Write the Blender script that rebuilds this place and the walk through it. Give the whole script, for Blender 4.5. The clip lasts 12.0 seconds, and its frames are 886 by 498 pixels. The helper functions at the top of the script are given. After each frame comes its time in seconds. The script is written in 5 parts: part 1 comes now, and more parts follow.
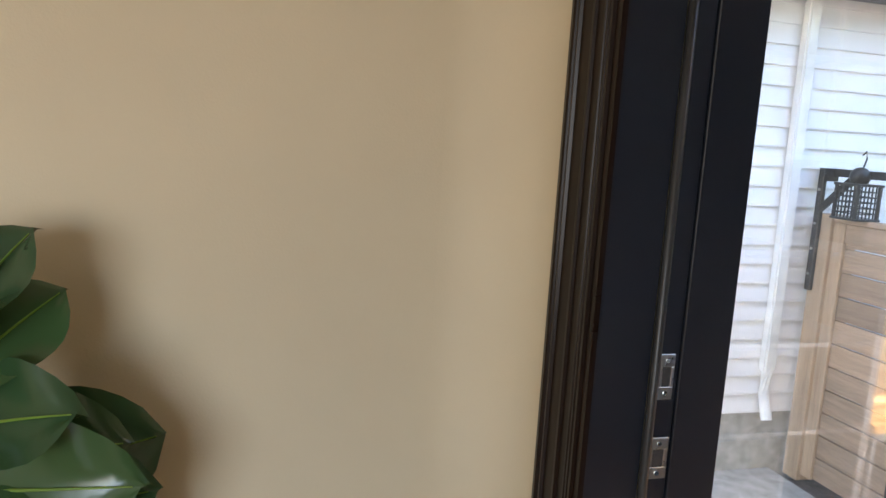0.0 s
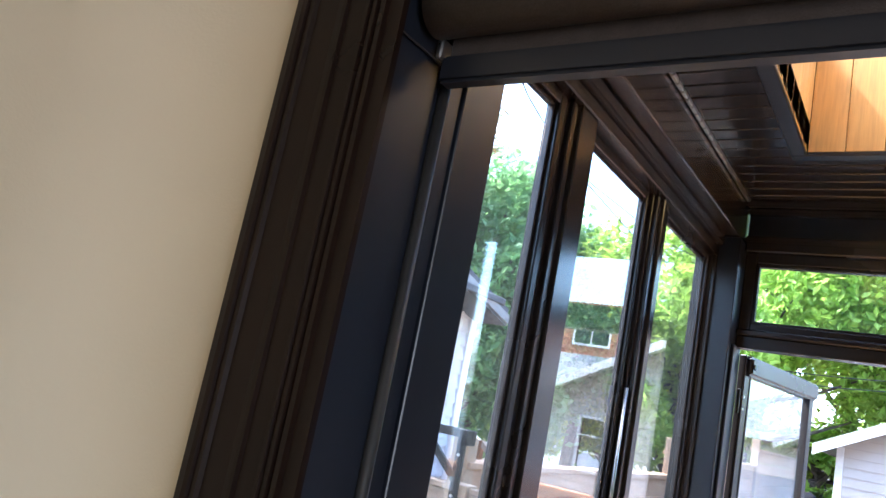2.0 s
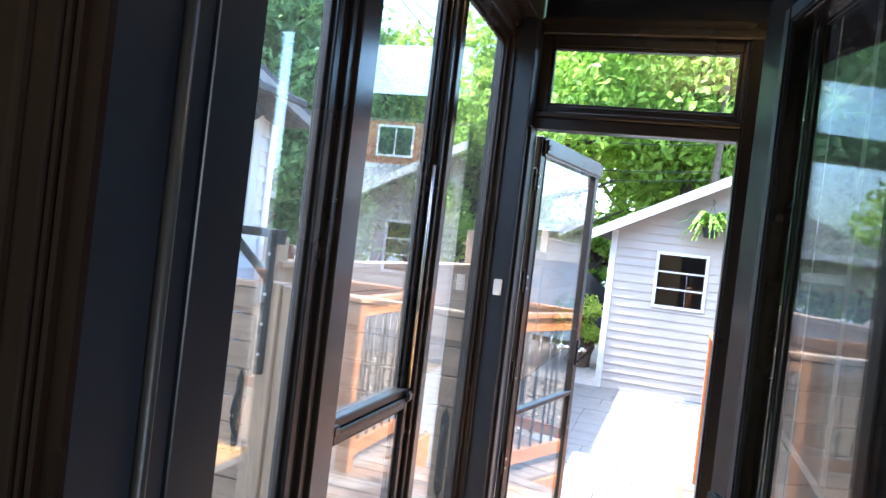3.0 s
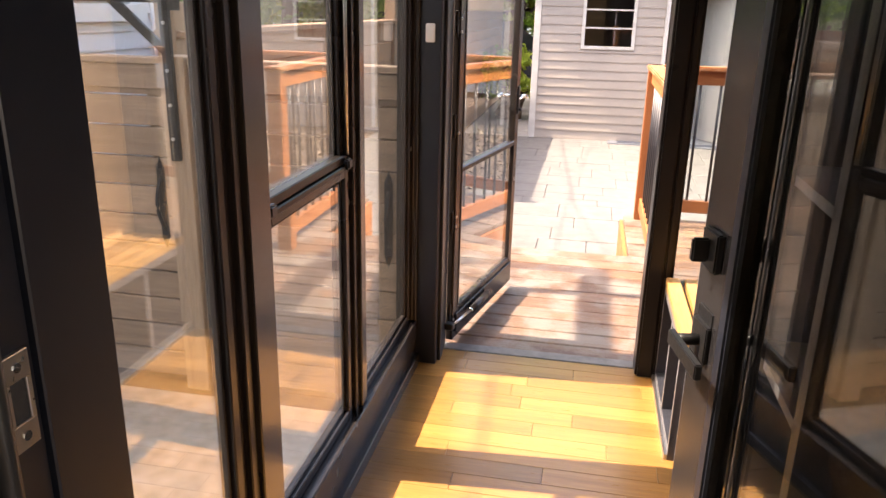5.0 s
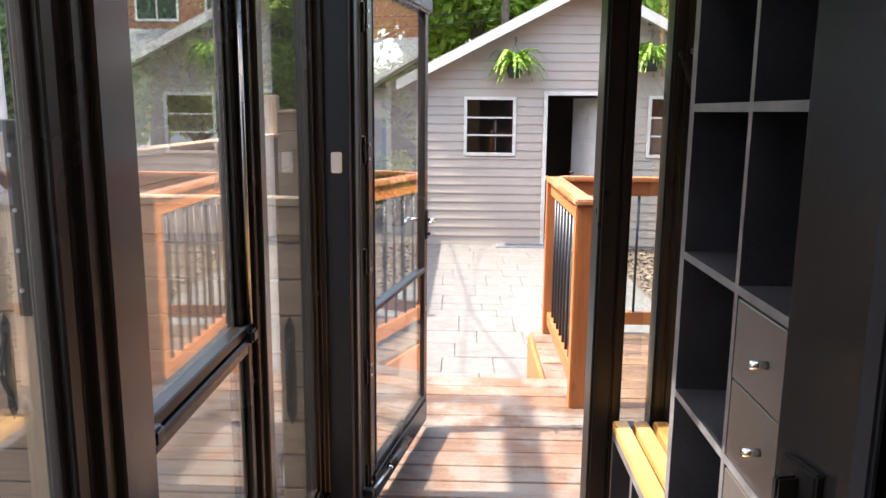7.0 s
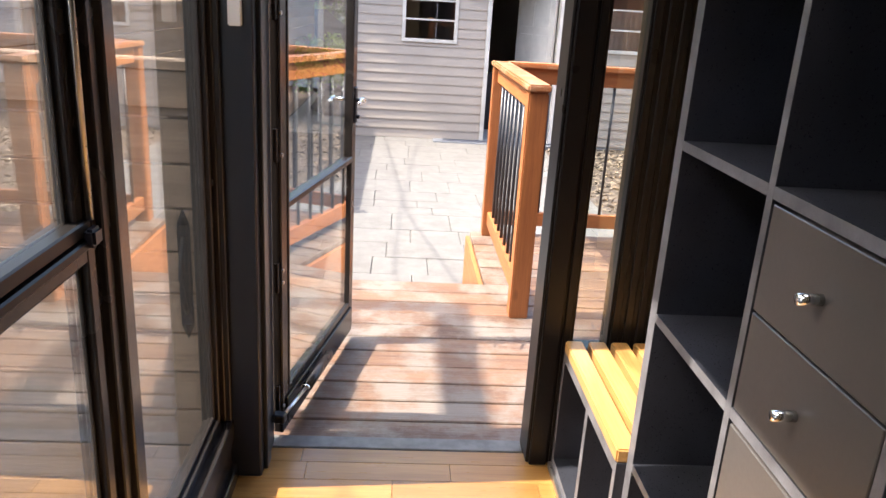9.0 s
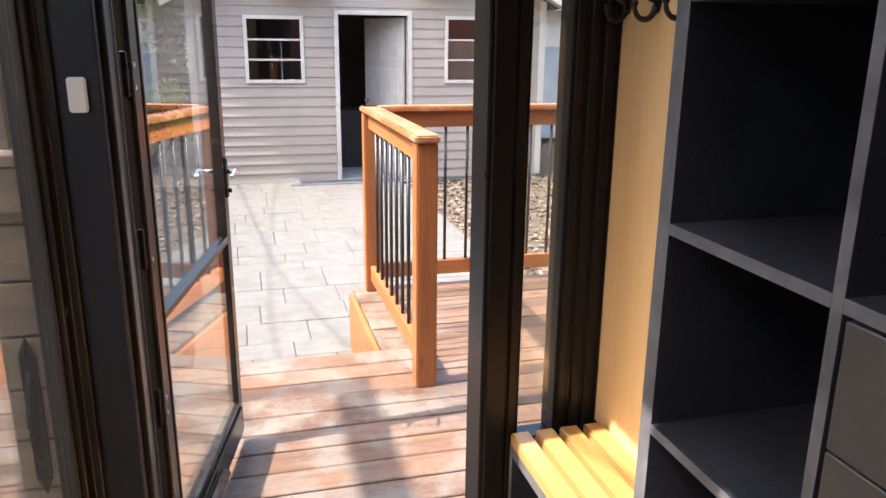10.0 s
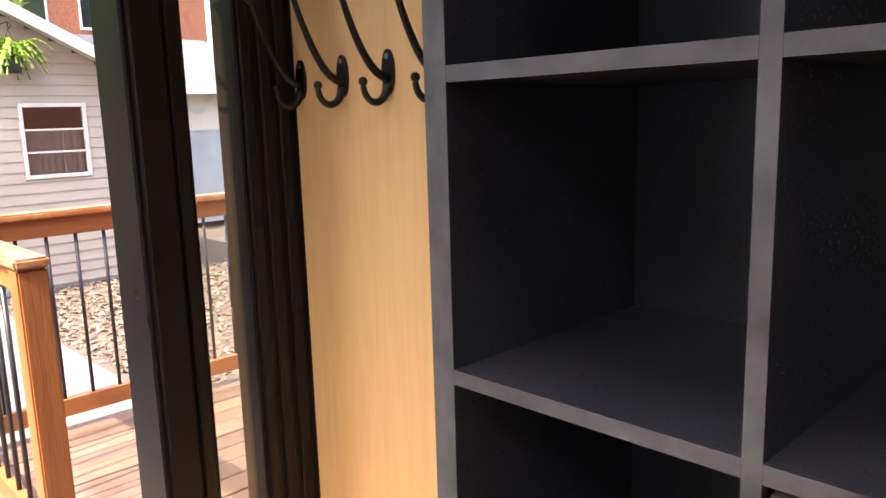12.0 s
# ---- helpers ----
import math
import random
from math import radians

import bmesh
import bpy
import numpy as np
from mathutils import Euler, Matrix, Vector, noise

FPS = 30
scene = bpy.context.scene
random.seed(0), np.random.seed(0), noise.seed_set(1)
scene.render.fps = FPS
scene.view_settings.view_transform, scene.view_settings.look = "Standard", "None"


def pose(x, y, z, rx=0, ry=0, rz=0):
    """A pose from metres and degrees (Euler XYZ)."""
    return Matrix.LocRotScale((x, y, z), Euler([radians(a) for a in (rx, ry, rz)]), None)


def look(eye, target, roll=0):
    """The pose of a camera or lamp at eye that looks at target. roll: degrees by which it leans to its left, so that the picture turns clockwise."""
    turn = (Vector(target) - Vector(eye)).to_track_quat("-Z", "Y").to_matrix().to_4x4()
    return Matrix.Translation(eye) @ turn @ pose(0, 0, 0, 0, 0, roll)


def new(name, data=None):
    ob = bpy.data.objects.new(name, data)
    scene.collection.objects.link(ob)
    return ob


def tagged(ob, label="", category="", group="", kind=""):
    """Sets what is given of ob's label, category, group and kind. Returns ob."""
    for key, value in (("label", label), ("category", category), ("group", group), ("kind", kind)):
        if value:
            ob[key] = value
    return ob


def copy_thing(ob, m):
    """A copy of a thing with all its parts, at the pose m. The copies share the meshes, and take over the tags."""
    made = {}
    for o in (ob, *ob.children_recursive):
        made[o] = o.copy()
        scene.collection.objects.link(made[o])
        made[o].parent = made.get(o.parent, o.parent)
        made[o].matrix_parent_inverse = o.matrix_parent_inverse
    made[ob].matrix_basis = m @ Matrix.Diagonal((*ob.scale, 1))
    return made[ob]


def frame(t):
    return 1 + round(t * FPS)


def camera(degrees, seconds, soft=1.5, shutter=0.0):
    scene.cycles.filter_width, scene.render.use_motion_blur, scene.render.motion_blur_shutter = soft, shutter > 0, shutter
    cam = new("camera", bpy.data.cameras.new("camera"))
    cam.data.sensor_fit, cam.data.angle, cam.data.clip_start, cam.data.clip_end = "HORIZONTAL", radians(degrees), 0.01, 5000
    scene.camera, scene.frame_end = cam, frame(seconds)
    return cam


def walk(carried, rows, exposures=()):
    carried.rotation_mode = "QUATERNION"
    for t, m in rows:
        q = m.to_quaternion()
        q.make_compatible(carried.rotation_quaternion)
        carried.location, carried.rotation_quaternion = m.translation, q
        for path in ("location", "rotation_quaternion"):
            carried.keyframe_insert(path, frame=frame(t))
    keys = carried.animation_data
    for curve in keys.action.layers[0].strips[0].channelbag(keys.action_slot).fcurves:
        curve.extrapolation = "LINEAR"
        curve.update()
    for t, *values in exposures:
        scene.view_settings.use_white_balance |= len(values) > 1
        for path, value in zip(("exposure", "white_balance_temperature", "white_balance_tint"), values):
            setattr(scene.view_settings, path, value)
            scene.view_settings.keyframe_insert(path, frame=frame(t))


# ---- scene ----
cam = camera(61.1, 12.0)
PATH = [
    (0, (0.3, 0.618, 1.531), (-1.601, 1.164, 1.231), 3.5),
    (0.5, (0.136, 0.625, 1.554), (-1.677, 1.451, 1.379), 8.2),
    (0.7, (0.069, 0.64, 1.567), (-1.707, 1.559, 1.543), 8.0),
    (1, (-0.009, 0.675, 1.594), (-1.708, 1.717, 1.765), 9.8),
    (1.2, (-0.074, 0.68, 1.609), (-1.68, 1.837, 1.899), 9.7),
    (1.5, (-0.166, 0.676, 1.646), (-1.599, 2.017, 2.032), 11.5),
    (2, (-0.202, 0.587, 1.614), (-1.307, 2.211, 1.993), 11.2),
    (2.5, (-0.243, 0.625, 1.555), (-1.053, 2.445, 1.73), 9.0),
    (3, (-0.229, 0.646, 1.517), (-0.826, 2.555, 1.494), 6.7),
    (3.5, (-0.245, 0.692, 1.482), (-0.689, 2.631, 1.279), 3.9),
    (3.7, (-0.246, 0.683, 1.479), (-0.642, 2.622, 1.193), 3.8),
    (5.3, (-0.345, 0.958, 1.445), (-0.7, 2.823, 0.814), 1.3),
    (5.5, (-0.356, 1.012, 1.449), (-0.717, 2.876, 0.822), 1.6),
    (6, (-0.437, 1.164, 1.489), (-0.748, 3.058, 0.925), 2.5),
    (6.5, (-0.499, 1.252, 1.529), (-0.676, 3.203, 1.126), 2.0),
    (7, (-0.513, 1.27, 1.514), (-0.568, 3.237, 1.155), 0.5),
    (7.2, (-0.517, 1.275, 1.491), (-0.548, 3.226, 1.055), 0.5),
    (8.8, (-0.52, 1.599, 1.404), (-0.416, 3.471, 0.708), 3.8),
    (9, (-0.507, 1.721, 1.398), (-0.38, 3.619, 0.779), 3.5),
    (9.5, (-0.546, 1.907, 1.423), (-0.296, 3.824, 0.908), 3.1),
    (10, (-0.626, 2.089, 1.46), (-0.126, 3.95, 0.923), 0.6),
    (10.5, (-0.645, 2.224, 1.449), (0.111, 3.983, 0.871), -0.5),
    (11, (-0.601, 2.332, 1.476), (0.331, 4.027, 0.965), -0.8),
    (11.5, (-0.572, 2.423, 1.489), (0.558, 4.022, 1.081), -1.1),
    (12, (-0.579, 2.523, 1.482), (0.794, 3.934, 1.133), -1.7),
]
EXPO = [(0, 3.77, 6150, 10), (1.0, 3.62, 5750, 8), (2.0, 3.92, 5250, 10), (3.0, 3.72, 5250, 6), (3.7, 3.42, 6800, 11), (5.5, 2.99, 7600, 20), (7.0, 2.90, 6500, 12),
        (9.0, 2.84, 6500, 12), (10.5, 2.71, 6400, 12), (11.2, 2.72, 6800, 15), (12, 3.2, 7000, 18)]
walk(cam, [(t, look(eye, target, roll)) for t, eye, target, roll in PATH], EXPO)

# ---------------------------------------------------------------- light
ELEV, AZ = radians(55), radians(4.5)      # sun height; its light runs to +x, a little to +y
sun_way = Vector((math.cos(ELEV) * math.cos(AZ), math.cos(ELEV) * math.sin(AZ), -math.sin(ELEV)))
sun_data = bpy.data.lights.new("sun", "SUN")
sun_data.energy, sun_data.angle, sun_data.color = 2.3, radians(0.53), (1.0, 0.93, 0.82)
sun = new("sun", sun_data)
sun.rotation_mode = "QUATERNION"
sun.rotation_quaternion = sun_way.to_track_quat("-Z", "Y")
world = bpy.data.worlds.new("world")
scene.world = world
world.use_nodes = True
wn = world.node_tree
sky = wn.nodes.new("ShaderNodeTexSky")
sky.sky_type, sky.sun_disc = "NISHITA", False
sky.sun_elevation, sky.sun_rotation = ELEV, math.atan2(-sun_way.x, -sun_way.y)
sky.air_density, sky.dust_density = 1.0, 4.0
wn.links.new(sky.outputs[0], wn.nodes["Background"].inputs[0])
wn.nodes["Background"].inputs[1].default_value = 0.15

# added fill light for the room, in an assumed opening beside the camera
fill_data = bpy.data.lights.new("room_fill_light", "AREA")
fill_data.shape, fill_data.size, fill_data.size_y, fill_data.energy, fill_data.color = "RECTANGLE", 1.8, 1.4, 4.2, (1.0, 0.95, 0.88)
fill_light = new("room_fill_light", fill_data)
fill_light.matrix_basis = look((2.64, -1.0, 1.45), (0, -0.9, 1.35))


# ---------------------------------------------------------------- materials
def make(name):
    m = bpy.data.materials.new(name)
    m.use_nodes = True
    return m, m.node_tree.nodes, m.node_tree.links, m.node_tree.nodes["Principled BSDF"]


def coords(nt, ln, scale=(1, 1, 1), space="Object"):
    tc = nt.new("ShaderNodeTexCoord")
    mp = nt.new("ShaderNodeMapping")
    mp.inputs["Scale"].default_value = scale
    ln.new(tc.outputs[space], mp.inputs["Vector"])
    return mp.outputs["Vector"]


def ramp(nt, ln, fac, stops):
    r = nt.new("ShaderNodeValToRGB")
    while len(r.color_ramp.elements) < len(stops):
        r.color_ramp.elements.new(0.5)
    for e, (p, c) in zip(r.color_ramp.elements, stops):
        e.position, e.color = p, (*c, 1)
    ln.new(fac, r.inputs["Fac"])
    return r.outputs["Color"]


def noise_tex(nt, ln, vec, scale, detail=4.0, rough=0.55):
    n = nt.new("ShaderNodeTexNoise")
    n.inputs["Scale"].default_value = scale
    n.inputs["Detail"].default_value = detail
    n.inputs["Roughness"].default_value = rough
    ln.new(vec, n.inputs["Vector"])
    return n.outputs["Fac"]


def mix(nt, ln, a, b, fac, mode="MIX"):
    m = nt.new("ShaderNodeMix")
    m.data_type, m.blend_type = "RGBA", mode
    for sock, v in ((m.inputs[0], fac), (m.inputs[6], a), (m.inputs[7], b)):
        if isinstance(v, bpy.types.NodeSocket):
            ln.new(v, sock)
        elif isinstance(v, tuple):
            sock.default_value = (*v, 1)
        else:
            sock.default_value = v
    return m.outputs[2]


def bump(nt, ln, bsdf, height, strength, dist=0.01):
    b = nt.new("ShaderNodeBump")
    b.inputs["Strength"].default_value = strength
    b.inputs["Distance"].default_value = dist
    ln.new(height, b.inputs["Height"])
    ln.new(b.outputs["Normal"], bsdf.inputs["Normal"])


def plain(name, col, rough=0.5, metal=0.0, var=0.12, scale=8.0, fine=120.0, bump_s=0.08, coat=0.0, grime=None):
    """Paint, plastic, metal: a colour with cloudy variation and fine relief."""
    m, nt, ln, b = make(name)
    v = coords(nt, ln)
    n1 = noise_tex(nt, ln, v, scale)
    n2 = noise_tex(nt, ln, v, fine, 2.0)
    lo = tuple(c * (1 - var) for c in col)
    hi = tuple(min(1, c * (1 + var)) for c in col)
    c = ramp(nt, ln, n1, [(0.3, lo), (0.7, hi)])
    if grime:
        n3 = noise_tex(nt, ln, v, scale * 0.35, 6.0, 0.7)
        g = ramp(nt, ln, n3, [(0.52, (0, 0, 0)), (0.75, (1, 1, 1))])
        c = mix(nt, ln, c, grime, g)
    ln.new(c, b.inputs["Base Color"])
    r = ramp(nt, ln, n2 if bump_s else n1, [(0.2, (rough * 0.85,) * 3), (0.8, (min(1, rough * 1.15),) * 3)])
    ln.new(r, b.inputs["Roughness"])
    b.inputs["Metallic"].default_value = metal
    b.inputs["Coat Weight"].default_value = coat
    if bump_s:
        bump(nt, ln, b, n2, bump_s, 0.003)
    return m


def wood(name, dark, light, rough=0.5, axis=0, grain=9.0, coat=0.0, worn=None, knots=True, spread=0.35, bump_s=0.25, streak=0.7, tread=None):
    """Boards with the grain along an axis; each piece differs by its own random."""
    m, nt, ln, b = make(name)
    sc = [grain] * 3
    sc[axis] = grain * 0.06
    tc = nt.new("ShaderNodeTexCoord")
    info = nt.new("ShaderNodeObjectInfo")
    geo = nt.new("ShaderNodeNewGeometry")
    add = nt.new("ShaderNodeMath")
    ln.new(info.outputs["Random"], add.inputs[0])
    ln.new(geo.outputs["Random Per Island"], add.inputs[1])
    shift = nt.new("ShaderNodeVectorMath")
    shift.operation = "MULTIPLY_ADD"
    comb = nt.new("ShaderNodeCombineXYZ")
    for k in range(3):
        ln.new(add.outputs[0], comb.inputs[k])
    ln.new(comb.outputs[0], shift.inputs[0])
    shift.inputs[1].default_value = (37.0, 53.0, 29.0)
    ln.new(tc.outputs["Object"], shift.inputs[2])
    mp = nt.new("ShaderNodeMapping")
    mp.inputs["Scale"].default_value = sc
    ln.new(shift.outputs[0], mp.inputs["Vector"])
    v = mp.outputs["Vector"]
    g = noise_tex(nt, ln, v, 2.2, 6.0, 0.6)
    fine = noise_tex(nt, ln, v, 14.0, 3.0, 0.6)
    c = ramp(nt, ln, g, [(0.25, dark), (0.5, tuple((a + 2 * q) / 3 for a, q in zip(dark, light))), (0.75, light)])
    f = ramp(nt, ln, fine, [(0.3, (0.72,) * 3), (0.65, (1.0,) * 3)])
    c = mix(nt, ln, c, f, streak, "MULTIPLY")
    fr = nt.new("ShaderNodeMath")
    fr.operation = "FRACT"
    ln.new(add.outputs[0], fr.inputs[0])
    tone = ramp(nt, ln, fr.outputs[0], [(0.0, (1 - spread,) * 3), (1.0, (1.0, 1.0, 1.0))])
    c = mix(nt, ln, c, tone, 1.0, "MULTIPLY")
    if knots:
        vo = nt.new("ShaderNodeTexVoronoi")
        ks = [2.6] * 3
        ks[axis] = 1.1
        mk = nt.new("ShaderNodeMapping")
        mk.inputs["Scale"].default_value = ks
        ln.new(shift.outputs[0], mk.inputs["Vector"])
        ln.new(mk.outputs[0], vo.inputs["Vector"])
        vo.inputs["Scale"].default_value = 1.3
        k = ramp(nt, ln, vo.outputs["Distance"], [(0.03, (1, 1, 1)), (0.075, (0, 0, 0))])
        c = mix(nt, ln, c, tuple(x * 0.35 for x in dark), k)
    if worn:
        w = noise_tex(nt, ln, coords(nt, ln, (1, 1, 1)), 3.2, 8.0, 0.75)
        wm = ramp(nt, ln, w, [(0.44, (0, 0, 0)), (0.58, (1, 1, 1))] if tread else [(0.5, (0, 0, 0)), (0.62, (1, 1, 1))])
        wf = mix(nt, ln, (0.0, 0.0, 0.0), wm, 0.75)
        if tread:                              # foot traffic: most on one side, fading over a stretch of x
            sep = nt.new("ShaderNodeSeparateXYZ")
            ln.new(coords(nt, ln), sep.inputs[0])
            mr = nt.new("ShaderNodeMapRange")
            ln.new(sep.outputs[0], mr.inputs["Value"])
            for key, val in (("From Min", tread[0]), ("From Max", tread[1]), ("To Min", 1.0), ("To Max", 0.15)):
                mr.inputs[key].default_value = val
            wf = mix(nt, ln, (0.0, 0.0, 0.0), wf, mr.outputs["Result"])
        c = mix(nt, ln, c, worn, wf)
    ln.new(c, b.inputs["Base Color"])
    r = ramp(nt, ln, fine, [(0.2, (rough * 1.15,) * 3), (0.8, (rough * 0.85,) * 3)])
    ln.new(r, b.inputs["Roughness"])
    b.inputs["Coat Weight"].default_value = coat
    b.inputs["Coat Roughness"].default_value = 0.25
    bump(nt, ln, b, fine, bump_s, 0.004)
    return m


def glass(name, tint=(0.93, 0.96, 0.95), smear=0.0, haze=0.004, base=0.16):
    """Thin double pane: clear, with the mirror of its four faces, stronger at a slant."""
    m = bpy.data.materials.new(name)
    m.use_nodes = True
    nt, ln = m.node_tree.nodes, m.node_tree.links
    nt.clear()
    out = nt.new("ShaderNodeOutputMaterial")
    tr = nt.new("ShaderNodeBsdfTransparent")
    tr.inputs[0].default_value = (*tint, 1)
    gl = nt.new("ShaderNodeBsdfGlossy")
    gl.inputs["Roughness"].default_value = 0.0
    lw = nt.new("ShaderNodeLayerWeight")
    lw.inputs["Blend"].default_value = 0.5
    pw = nt.new("ShaderNodeMath")
    pw.operation = "POWER"
    ln.new(lw.outputs["Facing"], pw.inputs[0])
    pw.inputs[1].default_value = 3.0
    fr = nt.new("ShaderNodeMath")
    fr.operation = "MULTIPLY_ADD"
    ln.new(pw.outputs[0], fr.inputs[0])
    fr.inputs[1].default_value, fr.inputs[2].default_value = 0.74, base
    mx = nt.new("ShaderNodeMixShader")
    ln.new(fr.outputs[0], mx.inputs[0])
    # a thin translucent film, added to lay a faint bright haze on the pane
    du = nt.new("ShaderNodeBsdfTranslucent")
    du.inputs[0].default_value = (0.9, 0.95, 0.97, 1)
    dv = coords(nt, ln)
    dm = nt.new("ShaderNodeMapRange")
    ln.new(noise_tex(nt, ln, dv, 1.7, 5.0), dm.inputs["Value"])
    dm.inputs["To Min"].default_value, dm.inputs["To Max"].default_value = 0.0, haze * 2
    dx = nt.new("ShaderNodeMixShader")
    ln.new(dm.outputs["Result"], dx.inputs[0])
    ln.new(tr.outputs[0], dx.inputs[1])
    ln.new(du.outputs[0], dx.inputs[2])
    ln.new(dx.outputs[0], mx.inputs[1])
    ln.new(gl.outputs[0], mx.inputs[2])
    ln.new(mx.outputs[0], out.inputs[0])
    if smear:
        v = coords(nt, ln)
        n = noise_tex(nt, ln, v, 2.0, 3.0)
        b = nt.new("ShaderNodeBump")
        b.inputs["Strength"].default_value = smear
        b.inputs["Distance"].default_value = 0.01
        ln.new(n, b.inputs["Height"])
        ln.new(b.outputs["Normal"], gl.inputs["Normal"])
    return m


M_BLACK = plain("black_paint", (0.0105, 0.013, 0.020), 0.36, var=0.15, scale=2.5, bump_s=0.0)
M_BRONZE = plain("bronze_frame", (0.019, 0.0155, 0.0145), 0.26, var=0.12, scale=2.5, bump_s=0.0)
M_BRONZE.node_tree.nodes["Principled BSDF"].inputs["Specular IOR Level"].default_value = 0.32
M_MULLION = plain("satin_bronze_cover", (0.030, 0.025, 0.022), 0.2, var=0.12, scale=2.5, bump_s=0.0)
M_MULLION.node_tree.nodes["Principled BSDF"].inputs["Specular IOR Level"].default_value = 0.75
M_POST = plain("satin_black_post", (0.012, 0.0105, 0.010), 0.30, var=0.12, scale=2.5, bump_s=0.0)
M_POST.node_tree.nodes["Principled BSDF"].inputs["Specular IOR Level"].default_value = 0.16
M_CEIL = plain("ceiling_paint", (0.024, 0.017, 0.014), 0.24, var=0.15, scale=2.5, bump_s=0.0, coat=0.2)
M_CASING = plain("casing_paint", (0.013, 0.0068, 0.0045), 0.30, var=0.2, scale=3, bump_s=0.0)
M_CASING.node_tree.nodes["Principled BSDF"].inputs["Specular IOR Level"].default_value = 0.22
M_DOOR = plain("door_paint", (0.014, 0.0135, 0.0145), 0.22, var=0.12, scale=3, bump_s=0.0)
M_SHELF = plain("shelf_laminate", (0.026, 0.0275, 0.035), 0.30, var=0.3, scale=6, fine=260, bump_s=0.06)
# edges lighter than the boards: the sky's reflection put into their colour
M_EDGE_SHEEN = plain("shelf_edge_sheen", (0.115, 0.113, 0.124), 0.45, var=0.35, scale=14, fine=260, bump_s=0.1)
M_DRAWER = plain("drawer_front", (0.068, 0.060, 0.056), 0.33, var=0.12, scale=4, bump_s=0.03)
M_WALL = plain("beige_wall_paint", (0.61, 0.527, 0.372), 0.75, var=0.05, scale=1.6, fine=220, bump_s=0.12)
M_WHITE = plain("white_paint", (0.78, 0.77, 0.74), 0.5, var=0.05, scale=4)
M_WHITE_TRIM = plain("white_trim", (0.74, 0.74, 0.73), 0.4, var=0.08, scale=5, grime=(0.45, 0.43, 0.40))
M_TRIM = plain("ivory_trim", (0.56, 0.53, 0.47), 0.45, var=0.08, scale=5, grime=(0.42, 0.39, 0.34))
M_CURTAIN = plain("grey_curtain", (0.66, 0.62, 0.58), 0.9, var=0.1, scale=30)
M_SILL = plain("aged_aluminium", (0.13, 0.125, 0.12), 0.5, 0.2, var=0.25, scale=20)
M_RAKE = plain("grey_rake_paint", (0.32, 0.30, 0.29), 0.6, var=0.12)
M_CHROME = plain("chrome", (0.72, 0.72, 0.72), 0.14, 1.0, var=0.05, bump_s=0.02)
M_STEEL = plain("satin_steel", (0.55, 0.55, 0.54), 0.3, 1.0, var=0.1, bump_s=0.03)
M_IRON = plain("black_iron", (0.012, 0.012, 0.013), 0.4, 0.3, var=0.3, bump_s=0.1)
M_BALUSTER = plain("baluster_metal", (0.020, 0.020, 0.024), 0.35, 0.2, var=0.2)
M_GLASS = glass("window_glass", haze=0.002, base=0.08)
M_GLASS_SIDE = glass("side_window_glass", (0.95, 0.98, 0.97), haze=0.004, base=0.12)   # coated, so a strong mirror
M_GLASS_DOOR = glass("door_glass", (0.93, 0.96, 0.95), haze=0.002, base=0.10)
M_GLASS2 = glass("garage_glass", (0.88, 0.88, 0.88), 0.02, base=0.08)
M_DARK = plain("dark_interior", (0.03, 0.03, 0.032), 0.8)
M_FLOOR = wood("oak_floor", (0.26, 0.112, 0.026), (0.40, 0.205, 0.058), 0.30, axis=0, grain=10, coat=0.25, spread=0.3, bump_s=0.08)
M_BENCH = wood("pine_slat", (0.47, 0.245, 0.070), (0.58, 0.33, 0.115), 0.38, axis=1, grain=12, coat=0.2, spread=0.15, bump_s=0.08)
M_PANEL = wood("maple_panel", (0.87, 0.52, 0.225), (0.91, 0.59, 0.28), 0.45, axis=2, grain=5, knots=False, spread=0.02, bump_s=0.02, streak=0.25)
M_PINE = wood("skylight_pine", (0.62, 0.36, 0.10), (0.78, 0.50, 0.18), 0.45, axis=2, grain=9, spread=0.15, bump_s=0.08)
M_DECK = wood("deck_board", (0.108, 0.052, 0.030), (0.205, 0.112, 0.064), 0.55, axis=0, grain=11, tread=(0.0, 0.6), worn=(0.180, 0.158, 0.135), spread=0.45, bump_s=0.5)
M_CEDAR = wood("stained_rail", (0.26, 0.083, 0.024), (0.39, 0.142, 0.043), 0.5, axis=2, grain=10, spread=0.2, bump_s=0.3)
M_CEDAR_X = wood("stained_rail_flat", (0.26, 0.083, 0.024), (0.39, 0.142, 0.043), 0.5, axis=0, grain=10, spread=0.2, bump_s=0.3)
M_CEDAR_Y = wood("stained_rail_long", (0.26, 0.083, 0.024), (0.39, 0.142, 0.043), 0.5, axis=1, grain=10, spread=0.2, bump_s=0.3)
M_CAP = wood("worn_cap_rail", (0.26, 0.083, 0.024), (0.39, 0.142, 0.043), 0.5, axis=0, grain=10, spread=0.2, bump_s=0.3, worn=(0.40, 0.25, 0.15))
M_FENCE = wood("weathered_fence", (0.34, 0.225, 0.145), (0.54, 0.37, 0.25), 0.7, axis=0, grain=9, spread=0.35, bump_s=0.5)
M_FENCE_Y = wood("weathered_fence_long", (0.44, 0.245, 0.14), (0.62, 0.39, 0.24), 0.7, axis=1, grain=9, spread=0.35, bump_s=0.5)
M_FENCE_Z = wood("weathered_post", (0.38, 0.25, 0.155), (0.56, 0.40, 0.27), 0.7, axis=2, grain=9, spread=0.2, bump_s=0.5)
